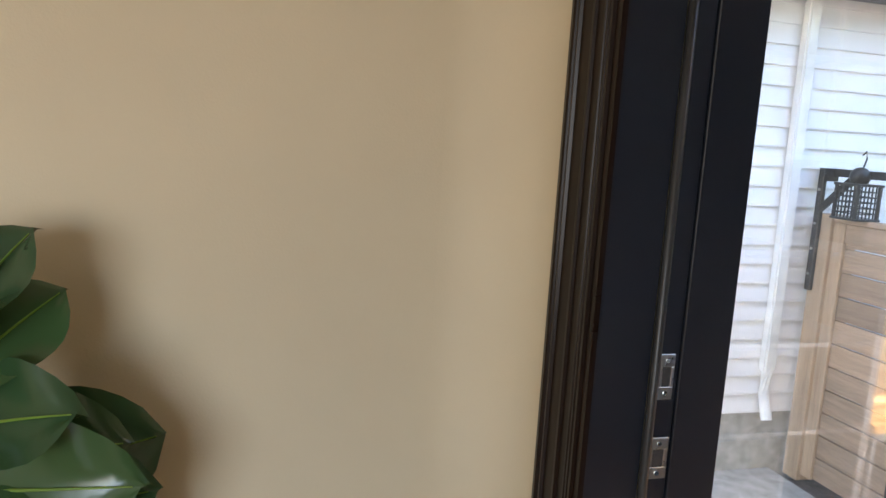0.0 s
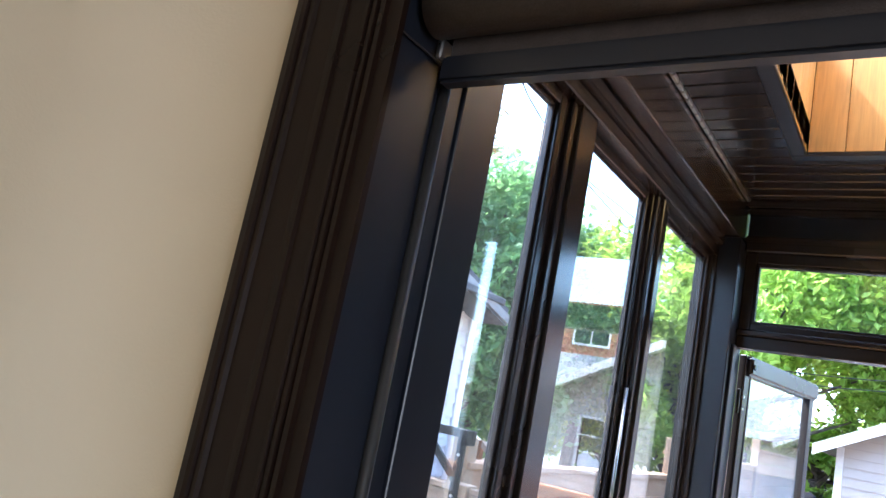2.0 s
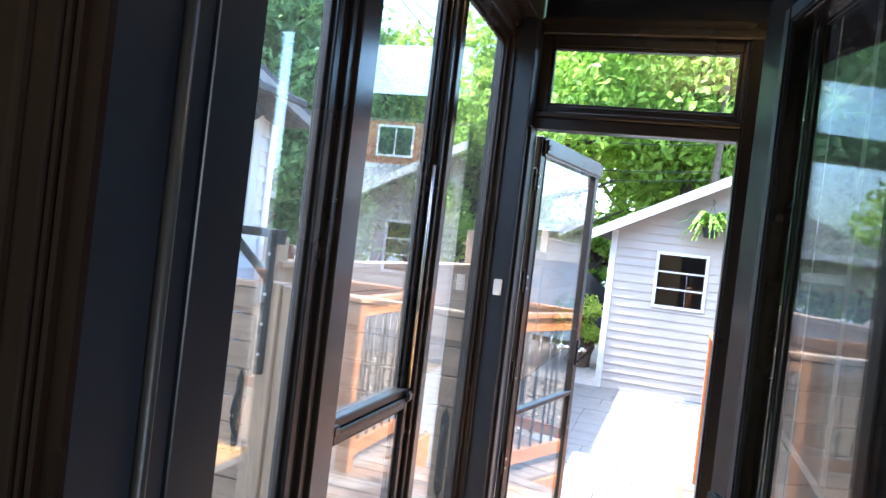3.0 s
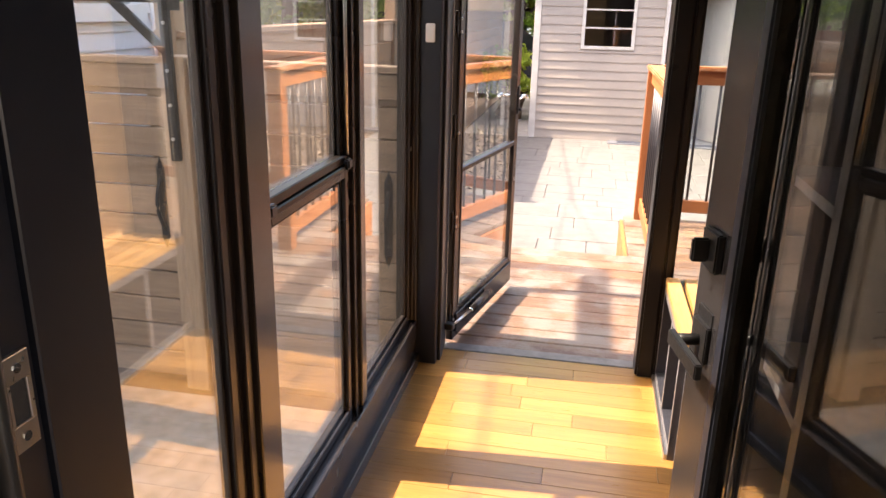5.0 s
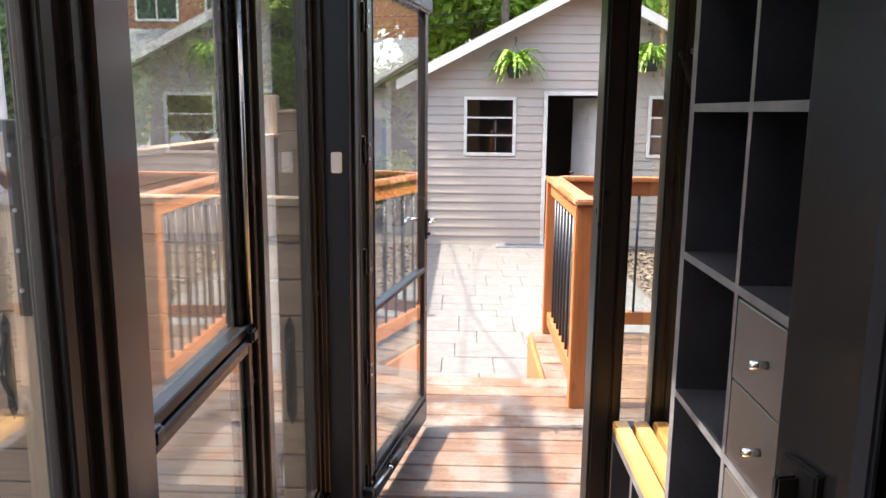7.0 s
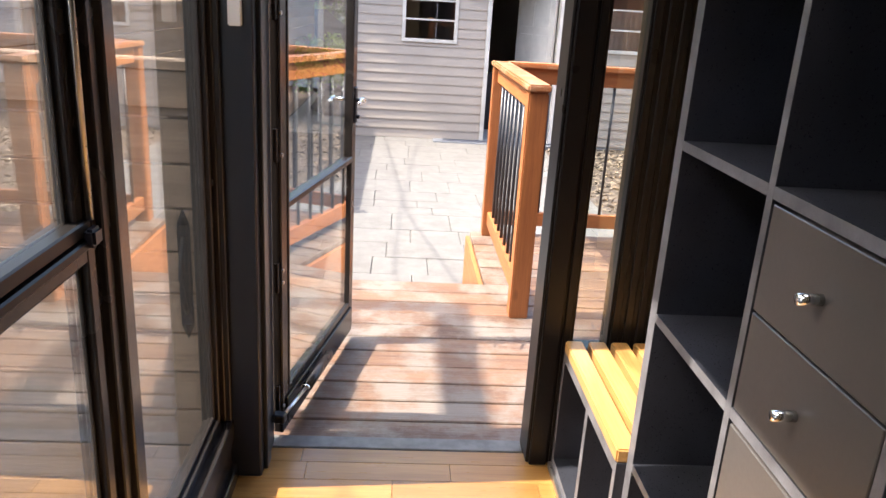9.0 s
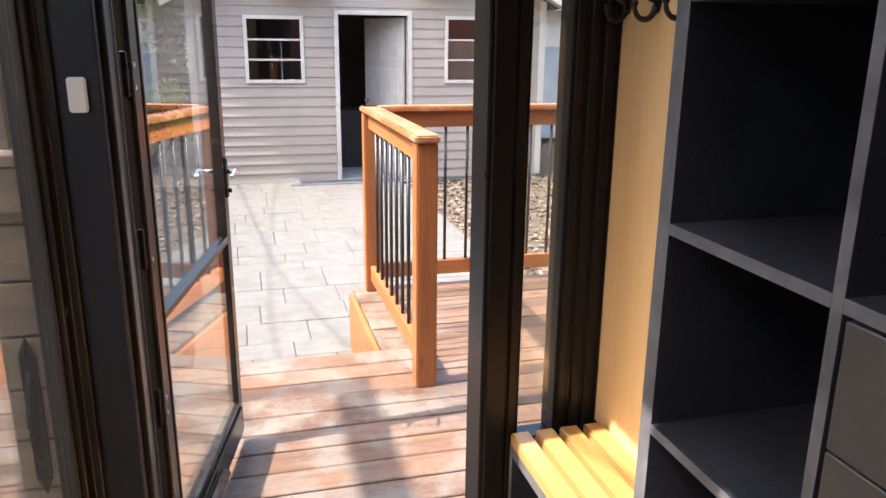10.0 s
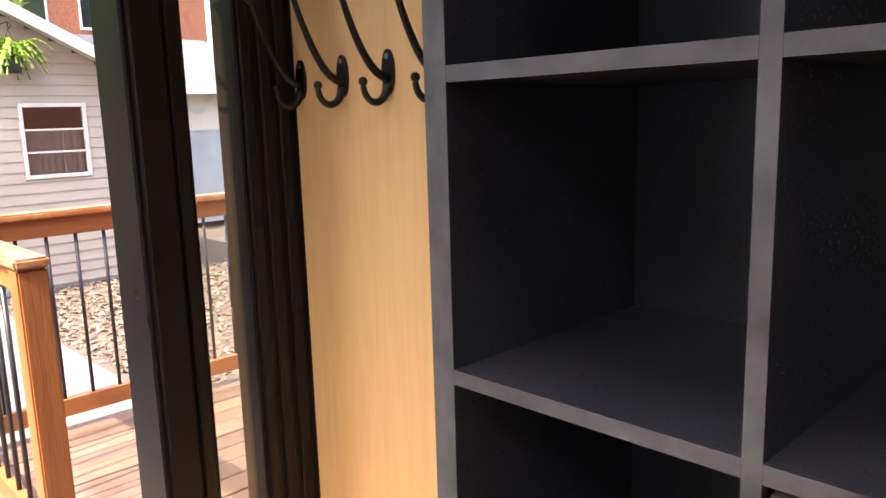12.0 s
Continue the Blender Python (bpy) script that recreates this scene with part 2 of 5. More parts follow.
M_SIDING = plain("beige_vinyl_siding", (0.355, 0.305, 0.25), 0.5, var=0.06, scale=2.5, fine=60, bump_s=0.15)
M_SIDING_W = plain("white_vinyl_siding", (0.74, 0.73, 0.74), 0.45, var=0.05, scale=2.0, fine=60, bump_s=0.12)
M_SHINGLE = plain("grey_shingle", (0.10, 0.10, 0.105), 0.85, var=0.35, scale=22, fine=180, bump_s=0.6)
M_STUCCO = plain("blue_grey_stucco", (0.33, 0.37, 0.40), 0.8, var=0.12, scale=3, fine=90, bump_s=0.5)
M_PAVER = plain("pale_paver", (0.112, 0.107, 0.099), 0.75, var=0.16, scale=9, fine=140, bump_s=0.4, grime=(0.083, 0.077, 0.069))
# concrete turned dark blue-grey: shade put into the slab's colour
M_SLAB_SHADE = plain("shaded_slab", (0.105, 0.112, 0.125), 0.8, var=0.2, scale=8, fine=140, bump_s=0.4)
M_JOINT = plain("sand_joint", (0.088, 0.081, 0.072), 0.95, var=0.3, scale=20, fine=200, bump_s=0.6)
M_CONCRETE = plain("grey_concrete", (0.30, 0.30, 0.29), 0.8, var=0.25, scale=12, fine=160, bump_s=0.5)
M_SOIL = plain("brown_soil", (0.075, 0.055, 0.042), 0.95, var=0.5, scale=14, fine=90, bump_s=1.0)
M_BRICK = plain("orange_brick", (0.40, 0.135, 0.075), 0.8, var=0.3, scale=12, fine=60, bump_s=0.5)
M_FABRIC = plain("shade_fabric", (0.058, 0.046, 0.040), 0.7, var=0.15, scale=40, fine=400, bump_s=0.3)
M_RUBBER = plain("rubber_seal", (0.03, 0.03, 0.03), 0.4, var=0.2)


def leaf_mat(name, dark, light, rough=0.5, trans=0.35):
    m, nt, ln, b = make(name)
    geo = nt.new("ShaderNodeNewGeometry")
    info = nt.new("ShaderNodeObjectInfo")
    add = nt.new("ShaderNodeMath")
    ln.new(geo.outputs["Random Per Island"], add.inputs[0])
    ln.new(info.outputs["Random"], add.inputs[1])
    fr = nt.new("ShaderNodeMath")
    fr.operation = "FRACT"
    ln.new(add.outputs[0], fr.inputs[0])
    c = ramp(nt, ln, fr.outputs[0], [(0.0, dark), (1.0, light)])
    n = noise_tex(nt, ln, coords(nt, ln), 1.1, 3.0)
    c = mix(nt, ln, c, ramp(nt, ln, n, [(0.3, (0.72, 0.8, 0.72)), (0.7, (1.0, 1.0, 0.88))]), 0.8, "MULTIPLY")
    ln.new(c, b.inputs["Base Color"])
    b.inputs["Roughness"].default_value = rough
    if trans:
        t = nt.new("ShaderNodeBsdfTranslucent")
        ln.new(c, t.inputs[0])
        mx = nt.new("ShaderNodeMixShader")
        mx.inputs[0].default_value = trans
        ln.new(b.outputs[0], mx.inputs[1])
        ln.new(t.outputs[0], mx.inputs[2])
        ln.new(mx.outputs[0], nt["Material Output"].inputs[0])
    return m


M_LEAF = leaf_mat("maple_leaf", (0.30, 0.44, 0.065), (0.54, 0.66, 0.14), trans=0.6)
M_LEAF2 = leaf_mat("dark_leaf", (0.15, 0.28, 0.10), (0.33, 0.48, 0.20), trans=0.62)
M_PINE_NEEDLE = leaf_mat("pine_needle", (0.08, 0.18, 0.11), (0.18, 0.32, 0.20), trans=0.5)
M_FERN = leaf_mat("fern_frond", (0.18, 0.32, 0.04), (0.36, 0.52, 0.09), trans=0.5)
M_FIG = leaf_mat("fig_leaf", (0.024, 0.062, 0.032), (0.062, 0.118, 0.045), 0.2, 0.12)
M_MULCH = leaf_mat("mulch_chip", (0.06, 0.040, 0.028), (0.24, 0.18, 0.14), 0.9, 0.0)
# pale copy of the stucco, with sunlight put into its colour
M_SUNLIT_STUCCO = plain("sunlit_stucco", (0.62, 0.58, 0.50), 0.8, var=0.08, scale=3, fine=90, bump_s=0.4)
M_DARKGLASS = plain("dark_window_glass", (0.02, 0.025, 0.03), 0.05, var=0.2, scale=1.0, bump_s=0.0)
M_CAR = plain("dark_car_paint", (0.02, 0.025, 0.035), 0.15, var=0.1, coat=0.8)
M_BARK = plain("bark", (0.10, 0.075, 0.055), 0.9, var=0.4, scale=10, fine=40, bump_s=1.0)


# ---------------------------------------------------------------- mesh helpers
def finish(bm, mat, name, smooth=False):
    me = bpy.data.meshes.new(name)
    bmesh.ops.recalc_face_normals(bm, faces=bm.faces)
    bm.to_mesh(me)
    bm.free()
    for mm in (mat if isinstance(mat, (list, tuple)) else [mat]):
        me.materials.append(mm)
    if smooth:
        me.polygons.foreach_set("use_smooth", [True] * len(me.polygons))
    return me


def box(bm, x0, x1, y0, y1, z0, z1, bev=0.0, seg=1):
    r = bmesh.ops.create_cube(bm, size=1.0)
    bmesh.ops.scale(bm, vec=(x1 - x0, y1 - y0, z1 - z0), verts=r["verts"])
    bmesh.ops.translate(bm, vec=((x0 + x1) / 2, (y0 + y1) / 2, (z0 + z1) / 2), verts=r["verts"])
    if bev:
        edges = list({e for v in r["verts"] for e in v.link_edges})
        bmesh.ops.bevel(bm, geom=edges, offset=bev, segments=seg, affect="EDGES")
    return bm


def bx(*a, **k):
    return box(bmesh.new(), *a, **k)


def cyl(bm, p, q, r, seg=12, r2=None):
    p, q = Vector(p), Vector(q)
    d = q - p
    m = Matrix.Translation((p + q) / 2) @ d.to_track_quat("Z", "Y").to_matrix().to_4x4()
    bmesh.ops.create_cone(bm, cap_ends=True, segments=seg, radius1=r, radius2=r if r2 is None else r2, depth=d.length, matrix=m)
    return bm


def tube(bm, pts, radii, seg=8):
    """A round bar bent through points."""
    pts = [Vector(p) for p in pts]
    rings = []
    for i, p in enumerate(pts):
        d = (pts[min(i + 1, len(pts) - 1)] - pts[max(i - 1, 0)]).normalized()
        q = d.to_track_quat("Z", "Y")
        r = radii[i] if isinstance(radii, (list, tuple)) else radii
        rings.append([bm.verts.new(p + q @ Vector((r * math.cos(2 * math.pi * k / seg), r * math.sin(2 * math.pi * k / seg), 0))) for k in range(seg)])
    for a, b in zip(rings, rings[1:]):
        for k in range(seg):
            bm.faces.new((a[k], a[(k + 1) % seg], b[(k + 1) % seg], b[k]))
    bm.faces.new(rings[0])
    bm.faces.new(rings[-1])
    return bm


def prism(bm, outline, axis, a, b):
    """An outline in a plane, pushed along an axis from a to b. outline: the other two coordinates in xyz order."""
    def at(p, w):
        v = list(p)
        v.insert(axis, w)
        return v
    lo = [bm.verts.new(at(p, a)) for p in outline]
    hi = [bm.verts.new(at(p, b)) for p in outline]
    bm.faces.new(lo)
    bm.faces.new(hi)
    n = len(lo)
    for i in range(n):
        bm.faces.new((lo[i], lo[(i + 1) % n], hi[(i + 1) % n], hi[i]))
    return bm


def thing(name, label="", category="", group="", kind="", at=(0, 0, 0), rz=0.0):
    e = new(name)
    e.empty_display_size = 0.1
    e.matrix_basis = pose(*at, 0, 0, rz)
    return tagged(e, label, category, group, kind)


def part(name, bm, mat, parent=None, label="", smooth=False):
    me = bm if isinstance(bm, bpy.types.Mesh) else finish(bm, mat, name, smooth)
    ob = new(name, me)
    if parent:
        ob.parent = parent
    if label:
        ob["label"] = label
    return ob


def solid(name, bm, mat, label="", category="", kind="", group="", smooth=False):
    return tagged(part(name, bm, mat, None, label, smooth), label, category, group, kind)


def pane(name, x0, x1, y0, y1, z0, z1, parent, mat=None):
    ob = part(name, bx(x0, x1, y0, y1, z0, z1), mat or M_GLASS, parent)
    ob.visible_shadow = False      # daylight passes the pane
    return ob


# ---------------------------------------------------------------- the plan, in metres
JX, HX = -0.71, 0.10              # jamb faces of the house doorway
WY0, WY1 = 1.16, 1.39             # house wall, room face and porch face
LX = -1.00                        # left glass wall of the porch
EY = 3.85                         # end wall of the porch
CZ = 2.65                         # porch ceiling
PANEL_X, SHELF_X, BACK_X = 0.29, 0.045, 0.46
DECK_Z, PATIO_Z = -0.02, -0.40
GY = 12.2                         # garage front
NX = -3.42                        # neighbour's wall
GATE_Y = 4.02

# ================================================================ ROOM
def room():
    th = 0.14
    solid("wall_side", bx(-1.07 - th, -1.07, -2.6, WY1 - 0.003, 0, 2.62), M_WALL, "beige painted plaster wall beside the doorway", "wall", "structure")
    # rounded inner corner between the two walls
    r, bm = 0.16, bmesh.new()
    arc = [(-1.0699 + r - r * math.cos(a), WY0 - r + r * math.sin(a) - 0.0001) for a in [math.pi / 2 * i / 24 for i in range(25)]]
    for pts in (arc, [arc[0], (-1.08, WY0 + 0.01), arc[-1]]):
        rows = [[bm.verts.new((x, y, z)) for x, y in pts] for z in (0.0, 2.62)]
        for i in range(len(pts) - 1):
            bm.faces.new((rows[0][i], rows[0][i + 1], rows[1][i + 1], rows[1][i]))
    solid("corner_cove", bm, M_WALL, "rounded plaster corner of the beige walls", "wall", "structure", smooth=True)
    w = thing("wall_porch", "beige painted wall around the black porch doorway", "wall", kind="structure")
    part("wall_left", bx(-1.07, JX - 0.02, WY0, WY1, 0, 2.62), M_WALL, w)
    part("wall_right", bx(HX + 0.02, 2.6, WY0, WY1, 0, 2.62), M_WALL, w)
    part("wall_above", bx(JX - 0.02, HX + 0.02, WY0, WY1, 2.12, 2.62), M_WALL, w)
    solid("wall_back", bx(-1.07, 2.6, -2.6 - th, -2.6, 0, 2.62), M_WALL, "beige painted back wall of the room", "wall", "structure")
    # unseen wall; its opening is assumed, to hold the added lamp
    w = thing("wall_east", "beige painted side wall with an opening added for the fill light", "wall", kind="structure")
    part("wall_low", bx(2.6, 2.6 + th, -2.6, WY1, 0, 0.72), M_WALL, w)
    part("wall_high", bx(2.6, 2.6 + th, -2.6, WY1, 2.18, 2.62), M_WALL, w)
    part("wall_pier", bx(2.6, 2.6 + th, -2.6, -1.92, 0.72, 2.18), M_WALL, w)
    part("wall_pier", bx(2.6, 2.6 + th, -0.08, WY1, 0.72, 2.18), M_WALL, w)
    # brick face of the house beside and above the porch
    w = thing("house_front", "orange brick back wall of the house around the porch", "wall", kind="structure")
    part("wall_beside", bx(2.75, 9.0, WY1 - 0.2, WY1, -0.5, 6.5), M_BRICK, w)
    part("wall_beside", bx(0.75, 2.75, WY1, WY1 + 0.004, -0.5, 6.5), M_BRICK, w)
    part("wall_upper", bx(-1.3, 0.75, WY1 - 0.2, WY1, 2.90, 6.5), M_BRICK, w)
    solid("ceiling_room", bx(-1.2, 2.74, -2.74, WY1, 2.62, 2.74), M_WHITE, "white painted plaster ceiling", "ceiling", "structure")


room()


# ================================================================ HOUSE DOORWAY
def profile_frame(w, depth, steps):
    """Outline of a moulded casing: across its width, with ridges."""
    pts = [(0, 0)]
    for u, h in steps:
        pts.append((u * w, h * depth))
    pts.append((w, 0))
    return pts


def doorway():
    d = thing("door_frame_1", "black moulded casing and deep jamb of the porch doorway", "door frame", kind="structure")
    steps = [(0, 0.6), (0.03, 0.95), (0.09, 1.0), (0.12, 0.9), (0.13, 0.68), (0.16, 0.68), (0.17, 0.88), (0.20, 0.88), (0.215, 0.6), (0.40, 0.48), (0.46, 0.52), (0.47, 0.74),
             (0.50, 0.74), (0.51, 0.48), (0.66, 0.40), (0.67, 0.62), (0.70, 0.62), (0.71, 0.42), (0.735, 0.42), (0.745, 0.66), (0.775, 0.66), (0.785, 0.42), (0.81, 0.42), (0.82, 0.7),
             (0.86, 0.7), (0.87, 0.38), (0.93, 0.33), (0.94, 0.55), (1, 0.5)]
    w, dep, lip = 0.158, 0.018, 0.018     # it laps a little over the jamb
    # casing, left: runs from the wall edge towards the opening
    out = [(JX + lip - w + u, WY0 - 0.0065 - v) for u, v in profile_frame(w, dep, steps)]
    part("casing", prism(bmesh.new(), out, 2, 0, 2.24), M_CASING, d)
    out = [(HX - lip + w - u, WY0 - 0.0065 - v) for u, v in profile_frame(w, dep, steps)]
    part("casing", prism(bmesh.new(), out, 2, 0, 2.24), M_CASING, d)
    out = [(WY0 - 0.0075 - v, 2.082 + w - u) for u, v in profile_frame(w, dep, steps)]
    part("head_casing", prism(bmesh.new(), out, 0, JX + lip + 0.001, HX - lip - 0.001), M_CASING, d)
    # jambs with a stop, then a rabbet that holds the strikes, then the outer frame
    for s, x in ((-1, JX), (1, HX)):
        def slab(a, b, y0, y1, name, mat=M_BLACK, z1=2.10):
            lo, hi = sorted((x + s * a, x + s * b))
            part(name, bx(lo, hi, y0, y1, 0, z1, 0.0015), mat, d)
        slab(0.0, 0.03, WY0 - 0.006, 1.260, "jamb_liner")
        slab(0.002, 0.03, 1.276, 1.312, "jamb_rabbet")
        slab(-0.002, 0.03, 1.314, WY1 + 0.012, "outer_jamb")
        part("weather_seal", cyl(bmesh.new(), (x - s * 0.002, 1.268, 0), (x - s * 0.002, 1.268, 2.09), 0.008, 8), M_RUBBER, d, "grey rubber seal", True)
    part("head_jamb", bx(JX, HX, WY0 - 0.006, WY1 + 0.012, 2.07, 2.12, 0.002), M_BLACK, d)
    part("threshold", bx(JX - 0.02, HX + 0.02, WY0, WY1 + 0.02, -0.03, 0.004, 0.002), M_BRONZE, d)
    # strike plates
    for z, tall, wide in ((1.172, 0.075, 0.026), (1.035, 0.07, 0.034)):
        p = thing("strike_plate", "satin steel strike plate screwed to the black jamb", "strike plate")
        bm = bmesh.new()
        y0 = 1.290
        for a in ((y0 - wide / 2, y0 + wide / 2, z - tall / 2, z - tall * 0.22), (y0 - wide / 2, y0 + wide / 2, z + tall * 0.22, z + tall / 2),
                  (y0 - wide / 2, y0 - wide * 0.3, z - tall * 0.22, z + tall * 0.22), (y0 + wide * 0.3, y0 + wide / 2, z - tall * 0.22, z + tall * 0.22)):
            box(bm, JX - 0.002, JX + 0.0025, *a, 0.0006)
        part("plate", bm, M_STEEL, p)
        # no recess here: a dark slab carries the hole's shade in its colour
        part("bolt_hole_shade", bx(JX - 0.002, JX + 0.0008, y0 - wide * 0.3, y0 + wide * 0.3, z - tall * 0.22, z + tall * 0.22), M_DARK, p, "dark slab painting the shade of the bolt hole")
        for dz in (-0.36, 0.36):
            part("screw", cyl(bmesh.new(), (JX + 0.002, y0, z + dz * tall), (JX + 0.0035, y0, z + dz * tall), 0.004, 8), M_CHROME, p)
    # roller shade
    r = thing("roller_shade", "dark brown fabric roller shade rolled up in the doorway head", "window shade")
    part("tube", cyl(bmesh.new(), (JX + 0.018, 1.205, 2.035), (HX - 0.018, 1.205, 2.035), 0.033, 32), M_FABRIC, r, "rolled brown fabric", True)
    part("fabric_drop", bx(JX + 0.026, HX - 0.026, 1.234, 1.237, 1.985, 2.04), M_FABRIC, r)
    part("bottom_rail", bx(JX + 0.022, HX - 0.022, 1.222, 1.245, 1.955, 1.988, 0.004, 2), M_BLACK, r, "black bottom rail")
    for x in (JX + 0.002, HX - 0.006):
        part("bracket", bx(x, x + 0.004, 1.16, 1.25, 1.99, 2.07, 0.001), M_BLACK, r)
        part("screw", cyl(bmesh.new(), (x, 1.178, 2.055), (x + (0.007 if x < 0 else -0.003), 1.178, 2.055), 0.004, 8), M_CHROME, r)
        part("end_clip", bx(x + (0.012 if x < -0.3 else -0.012), x + (0.02 if x < -0.3 else -0.004), 1.22, 1.247, 1.985, 2.01, 0.002), M_STEEL, r, "clear plastic clip")


def lever(parent, side, y, z, x, mat):
    """A square rose with a flat lever. side: the way it stands out along local x."""
    s = side
    lo = sorted((x, x + s * 0.009))
    rose = part("rose", bx(*lo, y - 0.032, y + 0.032, z - 0.032, z + 0.032, 0.002, 2), mat, parent)
    part("spindle", cyl(bmesh.new(), (x + s * 0.008, y, z), (x + s * 0.052, y, z), 0.010, 12), mat, rose, "", True)
    lo = sorted((x + s * 0.044, x + s * 0.056))
    part("lever_arm", bx(*lo, y - 0.125, y + 0.014, z - 0.013, z + 0.013, 0.002, 2), mat, rose)


def house_door():
    """Glazed door, hung on the far jamb and swung out into the porch."""
    hinge, free = Vector((HX - 0.012, WY1 - 0.045, 0)), Vector((-0.078, 2.165, 0))
    v = free - hinge
    ang = math.degrees(math.atan2(-v.x, v.y))
    L = v.length
    d = thing("door_1", "black glazed house door standing open against the shelf", "door", at=hinge, rz=ang)
    T, st, top = 0.045, 0.14, 2.06
    # local: y along the leaf, x across it; its room face looks to -x
    x0, x1 = -T, 0.0
    part("stile", bx(x0, x1, L - st, L, 0.012, top, 0.003), M_DOOR, d)
    part("stile", bx(x0, x1, 0, st, 0.012, top, 0.003), M_DOOR, d)
    part("top_rail", bx(x0, x1, st, L - st, top - 0.12, top, 0.002), M_DOOR, d)
    part("bottom_rail", bx(x0, x1, st, L - st, 0.012, 0.24, 0.002), M_DOOR, d)
    for s in (-1, 1):
        xa = x0 - 0.012 if s < 0 else x1
        for nm, a in (("bead", (L - st - 0.03, L - st, 0.21, top - 0.09)), ("bead", (st, st + 0.03, 0.21, top - 0.09)),
                      ("bead", (st + 0.03, L - st - 0.03, 0.21, 0.24)), ("bead", (st + 0.03, L - st - 0.03, top - 0.12, top - 0.09))):
            part(nm, bx(xa, xa + 0.012, a[0], a[1], a[2], a[3], 0.004, 2), M_BLACK, d)
    pane("door_glass", -T / 2 - 0.003, -T / 2 + 0.003, st - 0.005, L - st + 0.005, 0.23, top - 0.11, d, M_GLASS_DOOR)
    h = part("lever_handle", bx(x0 - 0.002, x0, L - 0.09, L - 0.03, 0.92, 0.98), M_IRON, d, "matt black lever handle")
    lever(h, -1, L - 0.06, 0.925, x0, M_IRON)
    h = part("outer_lever_handle", bx(x1, x1 + 0.002, L - 0.09, L - 0.03, 0.92, 0.98), M_IRON, d, "matt black lever handle")
    lever(h, 1, L - 0.06, 0.925, x1, M_IRON)
    b = part("deadbolt", bx(x0 - 0.012, x0, L - 0.093, L - 0.027, 1.05, 1.116, 0.003, 2), M_IRON, d, "square black deadbolt")
    part("thumb_turn", bx(x0 - 0.04, x0 - 0.012, L - 0.066, L - 0.054, 1.063, 1.103, 0.003, 2), M_IRON, b)
    part("latch_plate", bx(x0 + 0.010, x1 - 0.010, L - 0.001, L + 0.0015, 0.90, 0.96), M_STEEL, d, "satin steel latch plate")
    part("bolt_plate", bx(x0 + 0.010, x1 - 0.010, L - 0.001, L + 0.0015, 1.05, 1.11), M_STEEL, d, "satin steel bolt plate")
    for z in (0.2, 1.0, 1.8):
        part("hinge", cyl(bmesh.new(), (0.008, -0.004, z), (0.008, -0.004, z + 0.09), 0.008, 10), M_BLACK, d, "", True)


doorway()
house_door()


# ================================================================ PORCH
def sash(parent, axis, at, a0, a1, z0, z1, w=0.045, t=0.05, mat=None, name="sash"):
    """A glazed frame with stepped members. axis 'y': it runs along y at x = at; 'x': along x at y = at."""
    mat = mat or M_BRONZE
    def b(u0, u1, zz0, zz1, d):
        if axis == "y":
            return (at - d, at + d, u0, u1, zz0, zz1)
        return (u0, u1, at - d, at + d, zz0, zz1)
    for nm, q in (("stile", (a0, a0 + w, z0, z1)), ("stile", (a1 - w, a1, z0, z1)), ("rail", (a0 + w, a1 - w, z0, z0 + w)), ("rail", (a0 + w, a1 - w, z1 - w, z1))):
        part(nm, bx(*b(*q, t / 2), 0.003), mat, parent)
    i = 0.012
    for nm, q in (("glazing_bead", (a0 + w, a0 + w + i, z0 + w, z1 - w)), ("glazing_bead", (a1 - w - i, a1 - w, z0 + w, z1 - w)),
                  ("glazing_bead", (a0 + w + i, a1 - w - i, z0 + w, z0 + w + i)), ("glazing_bead", (a0 + w + i, a1 - w - i, z1 - w - i, z1 - w))):
        part(nm, bx(*b(*q, t / 2 - 0.012), 0.002), mat, parent)
    pane("pane", *b(a0 + w - 0.004, a1 - w + 0.004, z0 + w - 0.004, z1 - w + 0.004, 0.003), parent, M_GLASS_SIDE if axis == "y" else M_GLASS)


def fluted_post(name, x0, x1, y0, y1, z0, z1, parent, face, n=3, mat=None):
    """A post with proud strips on one face ('-y', '+x')."""
    mat = mat or M_BRONZE
    post = part(name, bx(x0, x1, y0, y1, z0, z1, 0.004), mat, parent)
    for i in range(n):
        f0, f1 = (i + 0.18) / n, (i + 0.82) / n
        if face == "-y":
            q = (x0 + (x1 - x0) * f0, x0 + (x1 - x0) * f1, y0 - 0.008, y0 + 0.001)
        else:
            q = (x1 - 0.001, x1 + 0.008, y0 + (y1 - y0) * f0, y0 + (y1 - y0) * f1)
        part("moulding", bx(*q, z0, z1, 0.003), mat, post)
    return post


